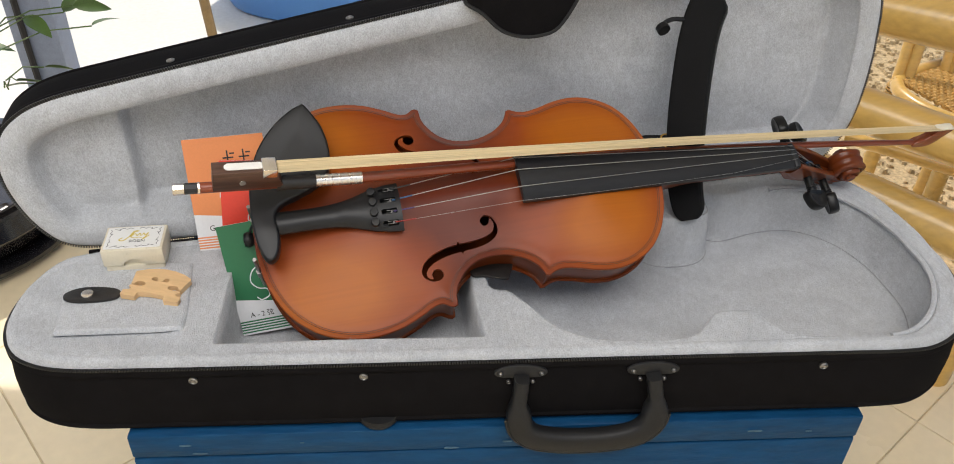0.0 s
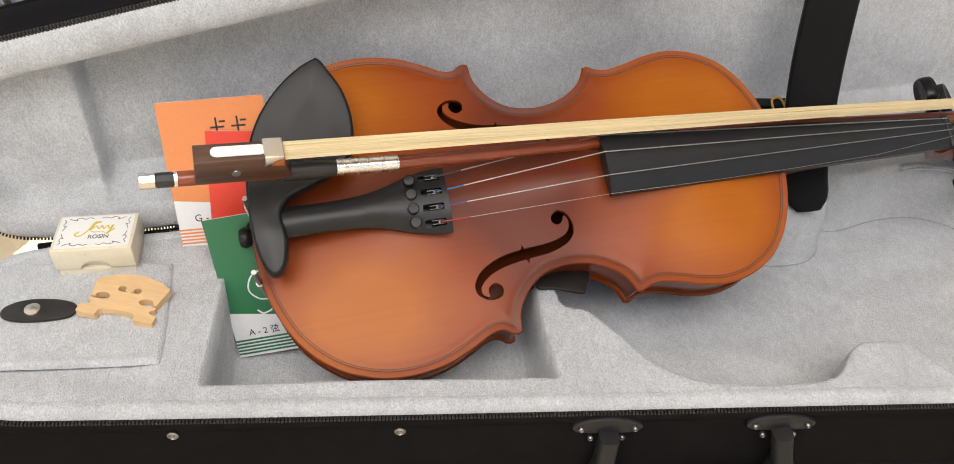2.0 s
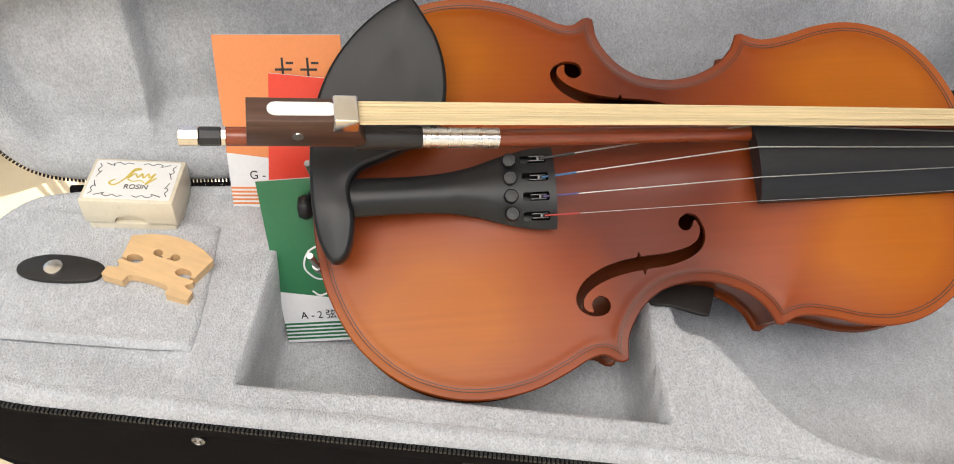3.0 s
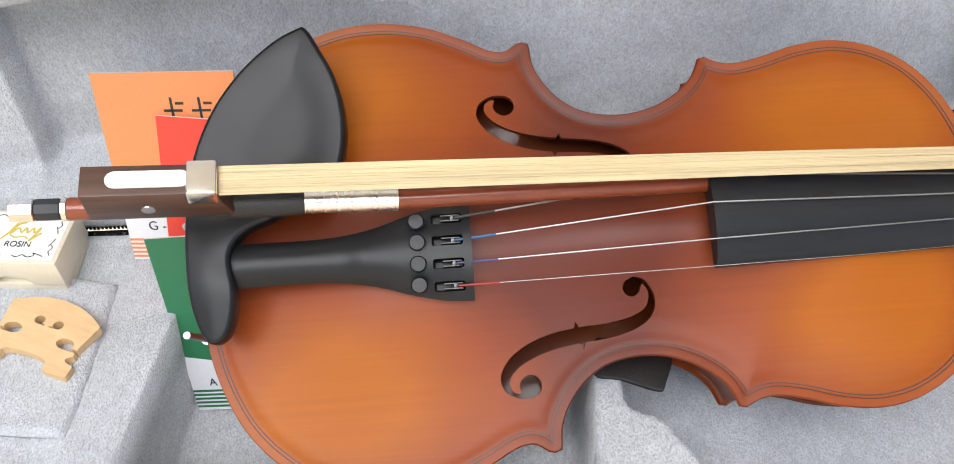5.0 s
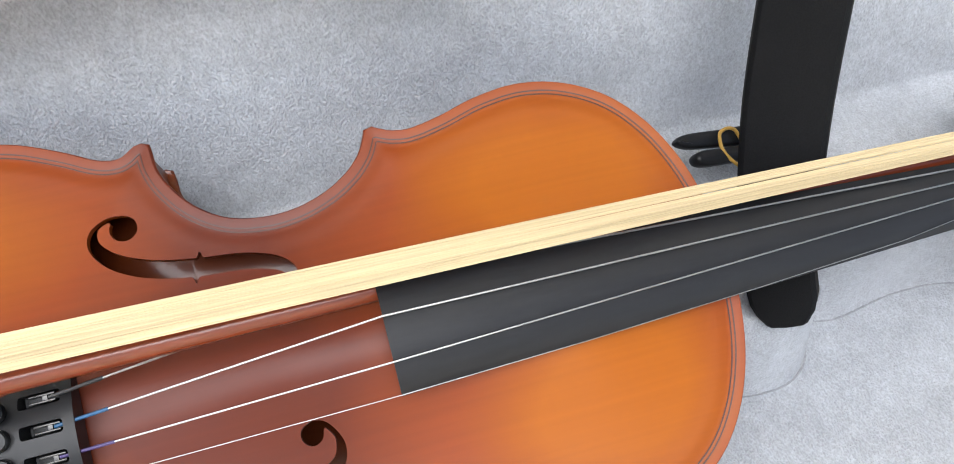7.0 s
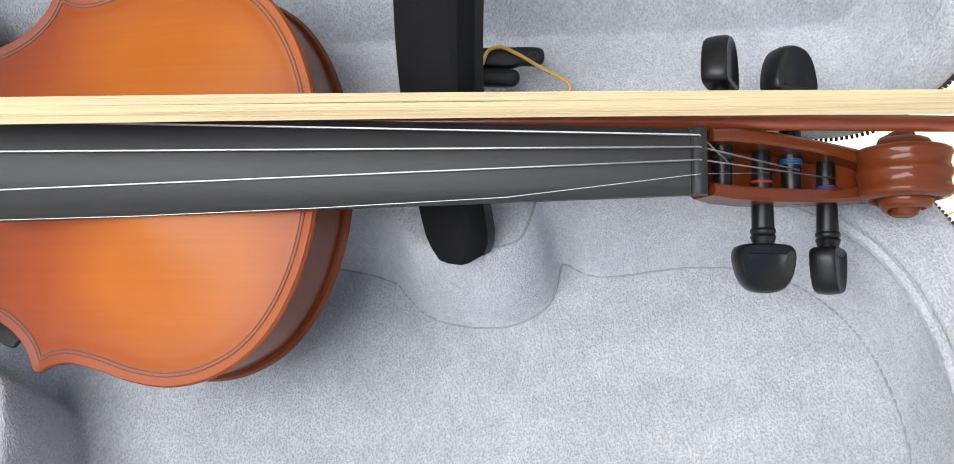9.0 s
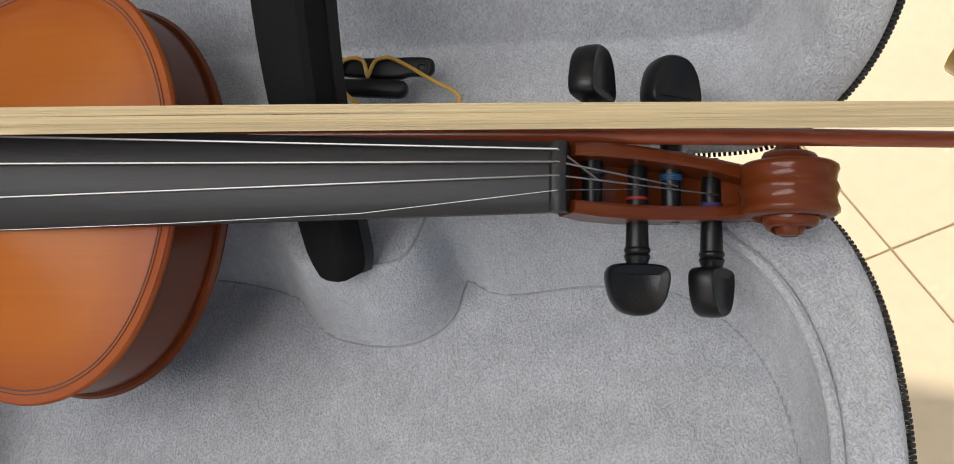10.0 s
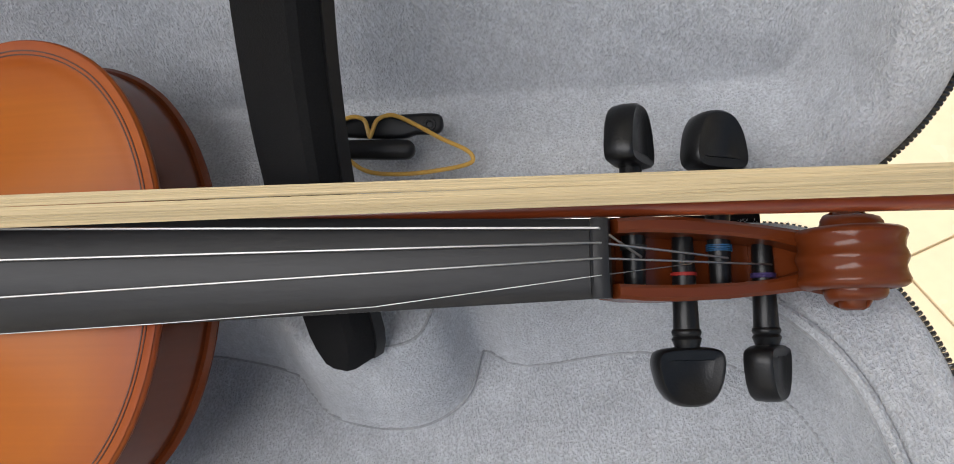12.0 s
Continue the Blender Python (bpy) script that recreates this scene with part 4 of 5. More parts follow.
tailpiece = part("tailpiece", cut(tail_mesh, slots), violin, "satin black tailpiece with four fine tuners", TP)
for y in (-0.0142, -0.0048, 0.0048, 0.0142):
    t = part("fine_tuner", mesh_of(*lathe([(0.0004, 0.0105), (0.0030, 0.0104), (0.0035, 0.0098), (0.0035, 0.0070), (0.0030, 0.0065), (0.0014, 0.0062), (0.0014, 0.002)], 16), PEGMAT), tailpiece, "black knurled tuner screw", pose(-0.0225, y * 0.93, -0.0012))
    part("tuner_hook", mesh_of(*merge(box(-0.0125, -0.0014, 0.000, -0.0045, -0.0007, 0.0052, 0.0002), box(-0.0125, 0.0007, 0.000, -0.0045, 0.0014, 0.0052, 0.0002), box(-0.0085, -0.0014, 0.0036, -0.0068, 0.0014, 0.005, 0.0002)), DARKMETAL), tailpiece, "", pose(0, y, 0))
part("end_button", mesh_of(*moved(lathe([(0.001, -0.013), (0.0055, -0.012), (0.0068, -0.009), (0.006, -0.006), (0.0042, -0.004), (0.004, 0.004)], 20, "x"), Matrix.Translation((-0.1480, 0.0, -0.018))), BLACKWOOD), violin, "black end button")
part("tail_gut", mesh_of(*tube(spline([(-0.1545, 0.003, -0.016), (-0.152, 0.003, -0.002), (-0.145, 0.002, 0.008), (-0.13, -0.005, 0.016)], 5), 0.0011, 6), BLACKWOOD), violin)

# chin rest
cup = spline([(-94.5, 92.5), (-88.5, 82), (-83, 70), (-80, 55), (-80.5, 40), (-85, 27), (-97, 17.5), (-112, 11), (-124, 6), (-129.5, -3), (-128, -18), (-130, -31), (-134, -37.5), (-140, -38), (-145, -28),
              (-147.5, -12), (-148, 10), (-145.5, 35), (-137, 57), (-124, 74.5), (-109.5, 87), (-99, 92.5)], 5, True) * MM
rings = []
for ins, z in ((0.0016, 0.0185), (0.0003, 0.0190), (0.0, 0.0200), (0.0, 0.0268), (0.0006, 0.0281), (0.0018, 0.0285)):
    r = ring3(cup, ins, z)
    r[:, 2] += 0.0035 * ease((r[:, 1] - 0.03) / 0.06) - 0.0035 * ease((-0.010 - r[:, 1]) / 0.03)
    rings.append(r)
def bowl(x, y):
    dd = inside_distance(x, y, cup)
    rim = 0.0285 + 0.0035 * ease((y - 0.03) / 0.06) - 0.0035 * ease((-0.010 - y) / 0.03)
    w = ease((dd - 0.0016) / 0.019)
    return rim - 0.0024 * w * ease((y - 0.0) / 0.035) + 0.0008 * np.sin(np.clip((dd - 0.0018) / 0.008, 0, 1) * np.pi / 2) * ease((0.01 - y) / 0.02)


cup_v, cup_f, none = clipped_sheet(cup, 0.0018, bowl, 0.0013)
chin = part("chin_rest", mesh_of(*merge(loft(rings, cap=(True, False)), (cup_v, cup_f)), BLACKWOOD, True, 60), violin, "satin black chin rest clamped over the lower edge")
for y in (-0.034, 0.012):
    part("clamp", mesh_of(*merge(tube([(-0.1500, y, 0.020), (-0.1500, y, -0.006)], 0.0016, 10), tube([(-0.1500, y, -0.006), (-0.1500, y, -0.016)], 0.0026, 12), tube([(-0.1500, y, -0.016), (-0.1500, y, -0.038)], 0.0016, 10)), DULLNICKEL), chin, "nickel clamp barrel")

# strings, slack because the bridge is off
nut_y, end_y = (0.0087, 0.0043, -0.0003, -0.0053), (0.0172, 0.0044, -0.0106, -0.0212)
silk = (BLACK_SILK, BLUE_SILK, PURPLE_SILK, RED_SILK)
tp_pts = [TP @ Vector((-0.0065, y, 0.0045)) for y in (0.0142, 0.0048, -0.0048, -0.0142)]
peg_of = (0, 2, 3, 1)
for k in range(4):
    lift = 0.0010
    e = Vector((FB0[0], end_y[k], fb_top(0, end_y[k]) + (0.0012 if k < 3 else 0.0006)))
    nt = Vector((FB1[0] + 0.003, nut_y[k], fb_top(1, nut_y[k]) + 0.0016))
    mids = []
    for f in (0.25, 0.5, 0.75):
        q = e.lerp(nt, f)
        if k == 3:
            q.y = -fb_edge(f)[1] - 0.0004 + 0.0042 * f ** 3
            q.z = fb_top(f, -fb_edge(f)[1]) + 0.0005
        else:
            q.z = max(q.z, fb_top(f, q.y) + 0.0010)
        mids.append(q)
    a = tp_pts[k]
    st = a.lerp(e, 0.16)
    pin = peg_frames[peg_of[k]] @ Vector((0, 0.001, 0.0045 if PEGS[peg_of[k]][1] > 0 else -0.0045))
    run = [tuple(st), tuple(e)] + [tuple(q) for q in mids] + [tuple(nt), tuple(nt.lerp(pin, 0.5)), tuple(pin)]
    string = part("string", mesh_of(*tube(run, (0.00042, 0.00038, 0.00033, 0.00016)[k], 6), STEEL), violin, "slack steel string")
    part("silk_wrap", mesh_of(*tube([tuple(a), tuple(a.lerp(st, 0.5)), tuple(st)], (0.00065, 0.0006, 0.00055, 0.0005)[k], 6), silk[k]), string)


# ---------------------------------------------------------------- bow
B0, B1 = Vector((-0.0013, 0.1077, 0.0917)), Vector((0.5872, 0.2654, 0.0288))
BU = (B1 - B0).normalized()
BV = (Vector((0, -0.2881, 0.9576)) - BU * BU.dot(Vector((0, -0.2881, 0.9576)))).normalized()
BW = BU.cross(BV)
BOW = Matrix((BU, BV, BW)).transposed().to_4x4()
BOW.translation = B0
bow = thing("violin_bow", "violin bow with cream horsehair and red-brown stick resting across the violin", "bow", BOW)


def camber(t):
    f = np.clip(t / 0.59, 0, 1)
    return 0.0095 * np.sin(np.pi * f) ** 1.1


ts = np.linspace(-0.122, 0.585, 60)
part("stick", mesh_of(*tube([(t, camber(t), 0) for t in ts], 0.0044 - 0.0016 * np.clip(ts / 0.59, 0, 1), 10), STICK), bow, "polished red-brown wooden stick")
head = spline([(0.570, 0.0030), (0.580, 0.0085), (0.586, 0.0150), (0.590, 0.0195), (0.604, 0.0205), (0.606, 0.0185), (0.600, 0.0100), (0.594, 0.0015), (0.585, -0.0028), (0.570, -0.0028)], 4, True)
part("bow_head", mesh_of(*slab(head, -0.0042, 0.0042, 0.0012), STICK), bow)
tip = spline([(0.589, 0.0195), (0.604, 0.0205), (0.609, 0.0205), (0.605, 0.0222), (0.589, 0.0212)], 3, True)
part("tip_plate", mesh_of(*slab(tip, -0.0042, 0.0042, 0.0006), IVORY), bow, "pale tip plate")
rng = random.Random(7)
strands = []
for k in range(34):
    w = (k - 16.5) / 16.5 * 0.0056
    gap = 0.0004 if k > 11 else 0.0
    j = rng.uniform(-0.0003, 0.0003)
    path = []
    for t in np.linspace(-0.071, 0.592, 26):
        f = (t + 0.071) / 0.663
        belly = math.sin(np.pi * f)
        wide = w * (1 - 0.08 * float(ease(f * 3))) + (gap if k > 11 else -0.0003) * belly ** 2 + j * 0.6 * math.sin(t * 14 + k * 2)
        twist = 0.34 * f - 0.06
        path.append((t, 0.0188 + 0.0012 * f + 0.0026 * belly + j * math.sin(t * 9 + k) + wide * math.sin(twist), wide * math.cos(twist)))
    strands.append(tube(path, 0.00022, 5, flat=1.8))
part("hair", mesh_of(*merge(*strands), HAIR), bow, "cream horsehair ribbon")
frog_o = np.array([(-0.1135, 0.0020), (-0.0640, 0.0020), (-0.0620, 0.0045), (-0.0655, 0.0125), (-0.0665, 0.0208), (-0.1135, 0.0208)])
frog = part("frog", mesh_of(*slab(frog_o, -0.0062, 0.0062, 0.0006), FROG, True, 30), bow, "dark rosewood frog with pearl slide")
part("slide", mesh_of(*moved(slab(rect(-0.1050, -0.0034, -0.0760, 0.0034, 0.0033), 0, 0.0008, 0.0002), Matrix.Translation((0, 0.0209, 0)) @ Matrix.Rotation(radians(-90), 4, "X")), PEARL), frog, "pearl white slide")
fer = rect(-0.0775, 0.0135, -0.0665, 0.0225, 0.0012)
part("ferrule", mesh_of(*slab(fer, -0.0068, 0.0068, 0.0008), NICKEL), frog, "silver ferrule")
for z in (0.0061, -0.0061):
    part("eye", mesh_of(*moved(lathe([(0.0001, 0.0005), (0.0025, 0.0005), (0.0027, 0.0), (0.0027, -0.001)], 18), Matrix.Translation((-0.092, 0.0095, z))), NICKEL), frog)
part("leather_grip", mesh_of(*tube([(t, camber(t), 0) for t in np.linspace(-0.066, -0.036, 10)], [0.0058, 0.006, 0.0059, 0.0058, 0.0058, 0.0057, 0.0057, 0.0056, 0.0055, 0.0052], 14), LEATHER), bow, "black leather thumb grip")
part("silver_winding", mesh_of(*tube([(t, 0, 0) for t in np.linspace(-0.036, 0.0005, 8)], 0.0049, 14), SILVER), bow, "bright silver winding")
for t0, t1, r, mt in ((-0.1245, -0.1220, 0.0046, NICKEL), (-0.1335, -0.1245, 0.0043, INK), (-0.1420, -0.1335, 0.0045, NICKEL)):
    part("screw_button", mesh_of(*tube([(t1, 0, 0), (t1 - 0.0004, 0, 0), (t0 + 0.0004, 0, 0), (t0, 0, 0)], [r * 0.9, r, r, r * 0.85], 8), mt, True, 30), bow)

# ---------------------------------------------------------------- shoulder rest leaning on the lid
rest = thing("shoulder_rest", "black foam shoulder rest leaning inside the open lid", "shoulder rest")
mid = spline([(0.2992, 0.1700, 0.002), (0.2925, 0.1865, 0.032), (0.2900, 0.2075, 0.082), (0.2930, 0.2285, 0.132), (0.2990, 0.2455, 0.163), (0.3080, 0.2570, 0.186)], 6)
t = np.gradient(mid, axis=0)
t /= np.linalg.norm(t, axis=1)[:, None]
rings, plate_r = [], []
for i, p in enumerate(mid):
    f = i / (len(mid) - 1)
    across = np.cross(t[i], [-0.42, -0.80, 0.42])
    across = -across / np.linalg.norm(across)
    face = np.cross(across, t[i])
    if face[1] > 0:
        face = -face
    end = min(1, 0.62 + 0.38 * math.sqrt(min(1, min(f, 1 - f) / 0.07)))
    w = (0.0140 + 0.0026 * float(ease(f * 2.2))) * end
    p = p + np.array([0.0015 * f, 0, 0])
    q = [(-w, -0.004), (-w, 0.004), (-w + 0.002, 0.0065), (0, 0.0075), (w - 0.002, 0.0065), (w, 0.004), (w, -0.004)]
    rings.append([p + across * a + face * b for a, b in q])
    q = [(-w - 0.001, -0.0085), (-w - 0.001, -0.0042), (w + 0.001, -0.0042), (w + 0.001, -0.0085)]
    plate_r.append([p + across * a + face * b for a, b in q])
part("foam_pad", mesh_of(*loft(rings), FOAM), rest, "black foam pad")
part("bar", mesh_of(*loft(plate_r), BLACKWOOD), rest, "hard black plastic bar")
# lower foot: a two-pronged fork with an amber rubber band
FORK = Matrix(((0.9457, -0.1149, 0.3041), (0.2710, 0.7952, -0.5425), (-0.1795, 0.5954, 0.7831))).to_4x4()
FORK.translation = (0.3125, 0.2546, 0.0392)
upper = spline([(0.0052, 0.0005), (0.0040, 0.0038), (-0.001, 0.0046), (-0.012, 0.0040), (-0.030, 0.0032), (-0.050, 0.0030), (-0.056, 0.0), (-0.050, -0.0035), (-0.034, -0.0045), (-0.020, -0.0052), (-0.010, -0.0050), (-0.005, -0.0036), (0.002, -0.0034), (0.0045, -0.0020)], 4, True)
lower = spline([(-0.0055, -0.0095), (-0.0070, -0.0065), (-0.012, -0.0058), (-0.030, -0.0060), (-0.046, -0.0062), (-0.0500, -0.0095), (-0.046, -0.0130), (-0.030, -0.0132), (-0.012, -0.0134), (-0.0070, -0.0125)], 4, True)
foot_fork = part("foot", mesh_of(*slab(upper, -0.004, 0.002, 0.0016, 3), BLACKWOOD), rest, "black forked foot", FORK)
part("prong", mesh_of(*slab(lower, -0.003, 0.0055, 0.0025, 3), BLACKWOOD), foot_fork)
part("hole_ring", mesh_of(*lathe([(0.0001, 0.0018), (0.0010, 0.0018), (0.0015, 0.0027), (0.0022, 0.0027), (0.0026, 0.0018)], 16), RUBBER), foot_fork)
band = spline([(-0.034, 0.0000, 0.004), (-0.031, 0.0022, 0.004), (-0.0275, 0.0026, 0.004), (-0.0245, 0.0010, 0.004), (-0.0228, -0.0045, 0.0045), (-0.0222, -0.0045, 0.0045), (-0.0200, 0.0012, 0.004), (-0.0160, 0.0032, 0.004), (-0.0120, 0.0028, 0.004), (-0.0040, -0.0010, 0.0045), (0.0050, -0.0058, 0.004),
               (0.0135, -0.0095, 0.003), (0.0165, -0.0125, 0.003), (0.0150, -0.0150, 0.003), (0.0060, -0.0172, 0.004), (-0.0080, -0.0190, 0.005), (-0.0220, -0.0185, 0.005), (-0.0300, -0.0140, 0.005), (-0.0350, -0.0070, 0.005)], 6, True)
band = np.vstack([band, band[:1]])
part("rubber_band", mesh_of(*tube(band, 0.00085, 8), BAND), rest, "amber rubber band", FORK)
hook = spline([(0.2920, 0.2505, 0.1650), (0.2820, 0.2490, 0.1665), (0.2740, 0.2470, 0.1675), (0.2670, 0.2450, 0.1655), (0.2645, 0.2435, 0.1605)], 5)
part("foot", mesh_of(*merge(tube(hook, 0.0022, 8), tube([(0.2640, 0.2450, 0.1615), (0.2655, 0.2400, 0.1595)], 0.0060, 14)), BLACKWOOD), rest, "black hooked foot with round rubber pad")


# ---------------------------------------------------------------- small things in the case
def rosin():
    ob = thing("rosin_box", "small ivory plastic rosin box with printed white lid", "rosin", pose(-0.1960, 0.1250, -0.0030, 0, 0, 4.5) @ Matrix.Diagonal((0.86, 0.96, 1.14, 1)))
    part("tray", mesh_of(*box(-0.0275, -0.0165, 0, 0.0275, 0.0165, 0.007, 0.0012), IVORY), ob)
    cover = mesh_of(*box(-0.0290, -0.0178, 0.0072, 0.0290, 0.0178, 0.0222, 0.0014), IVORY)
    ang = np.linspace(0, np.pi, 16)
    arc = np.column_stack([0.0105 * np.cos(ang), 0.0072 + 0.0062 * np.sin(ang)])
    notch = np.vstack([arc, [(-0.0105, 0.004), (0.0105, 0.004)]])
    nv, nf = slab(notch, -0.004, 0.004)
    cover = cut(cover, [moved((nv, nf), Matrix.Translation((0, -0.0178, 0)) @ Matrix.Rotation(radians(90), 4, "X"))])
    part("cover", cover, ob, "ivory cover with a thumb notch")
    lab = part("label", mesh_of(*slab(rect(-0.0265, -0.0155, 0.0265, 0.0155, 0.0015), 0.0222, 0.0224), LABEL), ob, "white printed label with ornamental border")
    part("lettering", lettering("ROSIN", 0.0052, INK), lab, "", pose(0.0035, -0.0058, 0.0225))
    flour = spline([(-0.0110, 0.0000), (-0.0140, -0.0030), (-0.0100, -0.0045), (-0.0050, 0.0010), (-0.0015, 0.0085), (0.0030, 0.0088), (-0.0010, 0.0072), (-0.0035, 0.0010), (0.0000, 0.0050), (0.0025, 0.0020), (0.0045, 0.0052), (0.0060, 0.0018), (0.0085, 0.0052),
                    (0.0098, 0.0020), (0.0125, 0.0055), (0.0110, 0.0010), (0.0085, -0.0035), (0.0140, 0.0020)], 5)
    part("gold_flourish", mesh_of(*tube(np.column_stack([flour, np.full(len(flour), 0.0225)]), 0.00055, 5, 0.3), GOLD), lab, "gold script-like flourish")
    line = spline([(-0.0035, 0.0005), (0.0, -0.0012), (0.005, -0.0005), (0.0075, -0.0022)], 5)
    part("gold_flourish", mesh_of(*tube(np.column_stack([line, np.full(len(line), 0.0225)]), 0.0004, 5, 0.3), GOLD), lab)
    for sx in (1, -1):
        for sy in (1, -1):
            for k, c in enumerate(([(0.003, 0.0128), (0.006, 0.0138), (0.009, 0.0124), (0.012, 0.0138), (0.0155, 0.0126), (0.0145, 0.0112), (0.0175, 0.0120), (0.0205, 0.0132)],
                                   [(0.0240, 0.0125), (0.0225, 0.0100), (0.0238, 0.0075), (0.0222, 0.0055), (0.0212, 0.0065), (0.0225, 0.0040), (0.0235, 0.0015)])):
                p = spline(c, 5) * [sx, sy]
                part("border_ornament", mesh_of(*tube(np.column_stack([p, np.full(len(p), 0.0225)]), 0.00026, 4, 0.3), INK), lab)


rosin()

# accessory flap, strap and loose bridge
fo = spline([(-0.236, 0.031), (-0.19, 0.0325), (-0.145, 0.0345), (-0.1405, 0.036), (-0.1415, 0.06), (-0.149, 0.115), (-0.152, 0.1195), (-0.19, 0.1205), (-0.249, 0.1195), (-0.252, 0.116), (-0.246, 0.075), (-0.239, 0.034)], 5, True)
def flap_top(x, y):
    dd = inside_distance(x, y, fo)
    z = -0.0042 + 0.0046 * np.sqrt(np.clip(1 - (1 - np.clip(dd / 0.0028, 0, 1)) ** 2, 0, 1))
    return z + np.array([0.0007 * noise.noise((p * 38, q * 38, 1)) for p, q in zip(x, y)]) + 0.0016 * ease((0.045 - y) / 0.014)


flap_v, flap_f, none = clipped_sheet(fo, 0.00005, flap_top, 0.0018)
under = [np.column_stack([fo, flap_top(fo[:, 0], fo[:, 1])]), np.column_stack([shrink(fo, 0.001), np.full(len(fo), -0.0048)])]
flap = thing("compartment_flap", "grey plush flap over the accessory compartment", "flap")
part("panel", mesh_of(*merge((flap_v, flap_f), loft(under, cap=(False, True))), PLUSH, True, 70), flap)
tab = thing("strap_tab", "black leather strap tab with a steel snap stud", "strap")
to = spline([(-0.2430, 0.0735), (-0.2400, 0.0790), (-0.2300, 0.0835), (-0.2150, 0.0840), (-0.2030, 0.0815), (-0.1985, 0.0775), (-0.1990, 0.0725), (-0.2030, 0.0690), (-0.2150, 0.0665), (-0.2300, 0.0660), (-0.2400, 0.0685)], 5, True)
part("leather", mesh_of(*slab(to, 0.0006, 0.0032, 0.0008), LEATHER), tab)
part("stud", mesh_of(*lathe([(0.0001, 0.0022), (0.0035, 0.0021), (0.0047, 0.0016), (0.0050, 0.0008), (0.0050, -0.0004)], 24), NICKEL), tab, "brushed steel snap stud", pose(-0.2240, 0.0742, 0.0030))


def bridge():
    """The loose violin bridge, lying on its face."""
    half = [(0, 32.0), (7, 31.3), (14, 29.2), (20.6, 25.8), (21.0, 25.0), (20.0, 20.0), (18.8, 14.2), (18.6, 11.4), (19.0, 9.6), (17.4, 8.6), (16.6, 7.6), (17.4, 6.4), (21.2, 5.4), (21.5, 4.8), (21.5, 0.6), (20.9, 0.0), (11.0, 0.0), (10.5, 0.6), (10.2, 3.4), (9.0, 4.6), (4.5, 5.2), (0, 5.4)]
    o = np.array(half + [(-x, y) for x, y in half[::-1][1:-1]]) * MM
    body = mesh_of(*slab(o, 0, 0.0044), MAPLE, True, 30)
    holes = []
    for k, (cx, cy, rx, ry) in enumerate(((-4.4, 20.4, 2.3, 2.0), (4.4, 20.4, 2.3, 2.0), (-12.4, 13.6, 4.0, 2.5), (12.4, 13.6, 4.0, 2.5))):
        ang = np.linspace(0, 2 * np.pi, 18, endpoint=False)
        holes.append(slab(np.column_stack([cx + rx * np.cos(ang), cy + ry * np.sin(ang)]) * MM, -0.01 - 0.0001 * k, 0.02 + 0.0001 * k))
    for s in (1, -1):
        holes.append(slab(np.array([(1.0, 18.3), (5.0, 18.5), (5.0, 19.8), (1.0, 18.9)][::s]) * MM * [s, 1], -0.013, 0.023))
        holes.append(slab(np.array([(12.5, 11.1), (22, 11.4), (22, 12.5), (12.5, 12.6)][::s]) * MM * [s, 1], -0.012, 0.022))
    return solid("violin_bridge", cut(body, holes), "loose pale maple violin bridge lying flat", "violin bridge", pose(-0.1735, 0.0655, 0.0008, 1, 2, -12) @ Matrix.Scale(1.13, 4))


bridge()


# string packets standing in the pocket
def packet(name, label, m, w, h, colour, text, bars):
    ob = solid(name, mesh_of(*slab(rect(0, 0, w, h), -0.0006, 0.0006), WHITEP, False), label, "string packet", m, "string packets")
    field = np.array([(0, h), (0, h * 0.335), (min(w, 0.06) * 0.95, h * 0.26), (w, h * 0.27), (w, h)])
    part("colour_field", mesh_of(*slab(field, 0.0006, 0.0008), colour, False), ob)
    for k in range(5):
        part("stripe", mesh_of(*slab(rect(0, h * 0.018 + k * h * 0.024, w, h * 0.030 + k * h * 0.024), 0.0006, 0.0008), colour, False), ob)
    if text:
        tx, size, at = text
        part("lettering", lettering(tx, size, INK), ob, "", pose(*at, 0.0009))
    sx, sy = min(w * 0.62, 0.034), h * 0.42
    swirl = spline([(sx + 0.010, sy + 0.020), (sx - 0.004, sy + 0.016), (sx - 0.009, sy + 0.006), (sx - 0.004, sy - 0.001), (sx + 0.003, sy - 0.003), (sx + 0.004, sy - 0.009), (sx - 0.003, sy - 0.012), (sx - 0.007, sy - 0.009)], 6)
    part("swirl", mesh_of(*tube(np.column_stack([swirl, np.full(len(swirl), 0.0008)]), 0.0006, 5, 0.3), WHITEP), ob)
    for x0, y0, x1, y1 in bars:
        part("print_bar", mesh_of(*slab(rect(x0, y0, x1, y1), 0.0008, 0.001), INK, False), ob)
    return ob


def leaning(corner, along, upward):
    a = Vector(along).normalized()
    u = Vector(upward)
    u = (u - a * u.dot(a)).normalized()
    m = Matrix((a, u, a.cross(u))).transposed().to_4x4()
    m.translation = corner
    return m


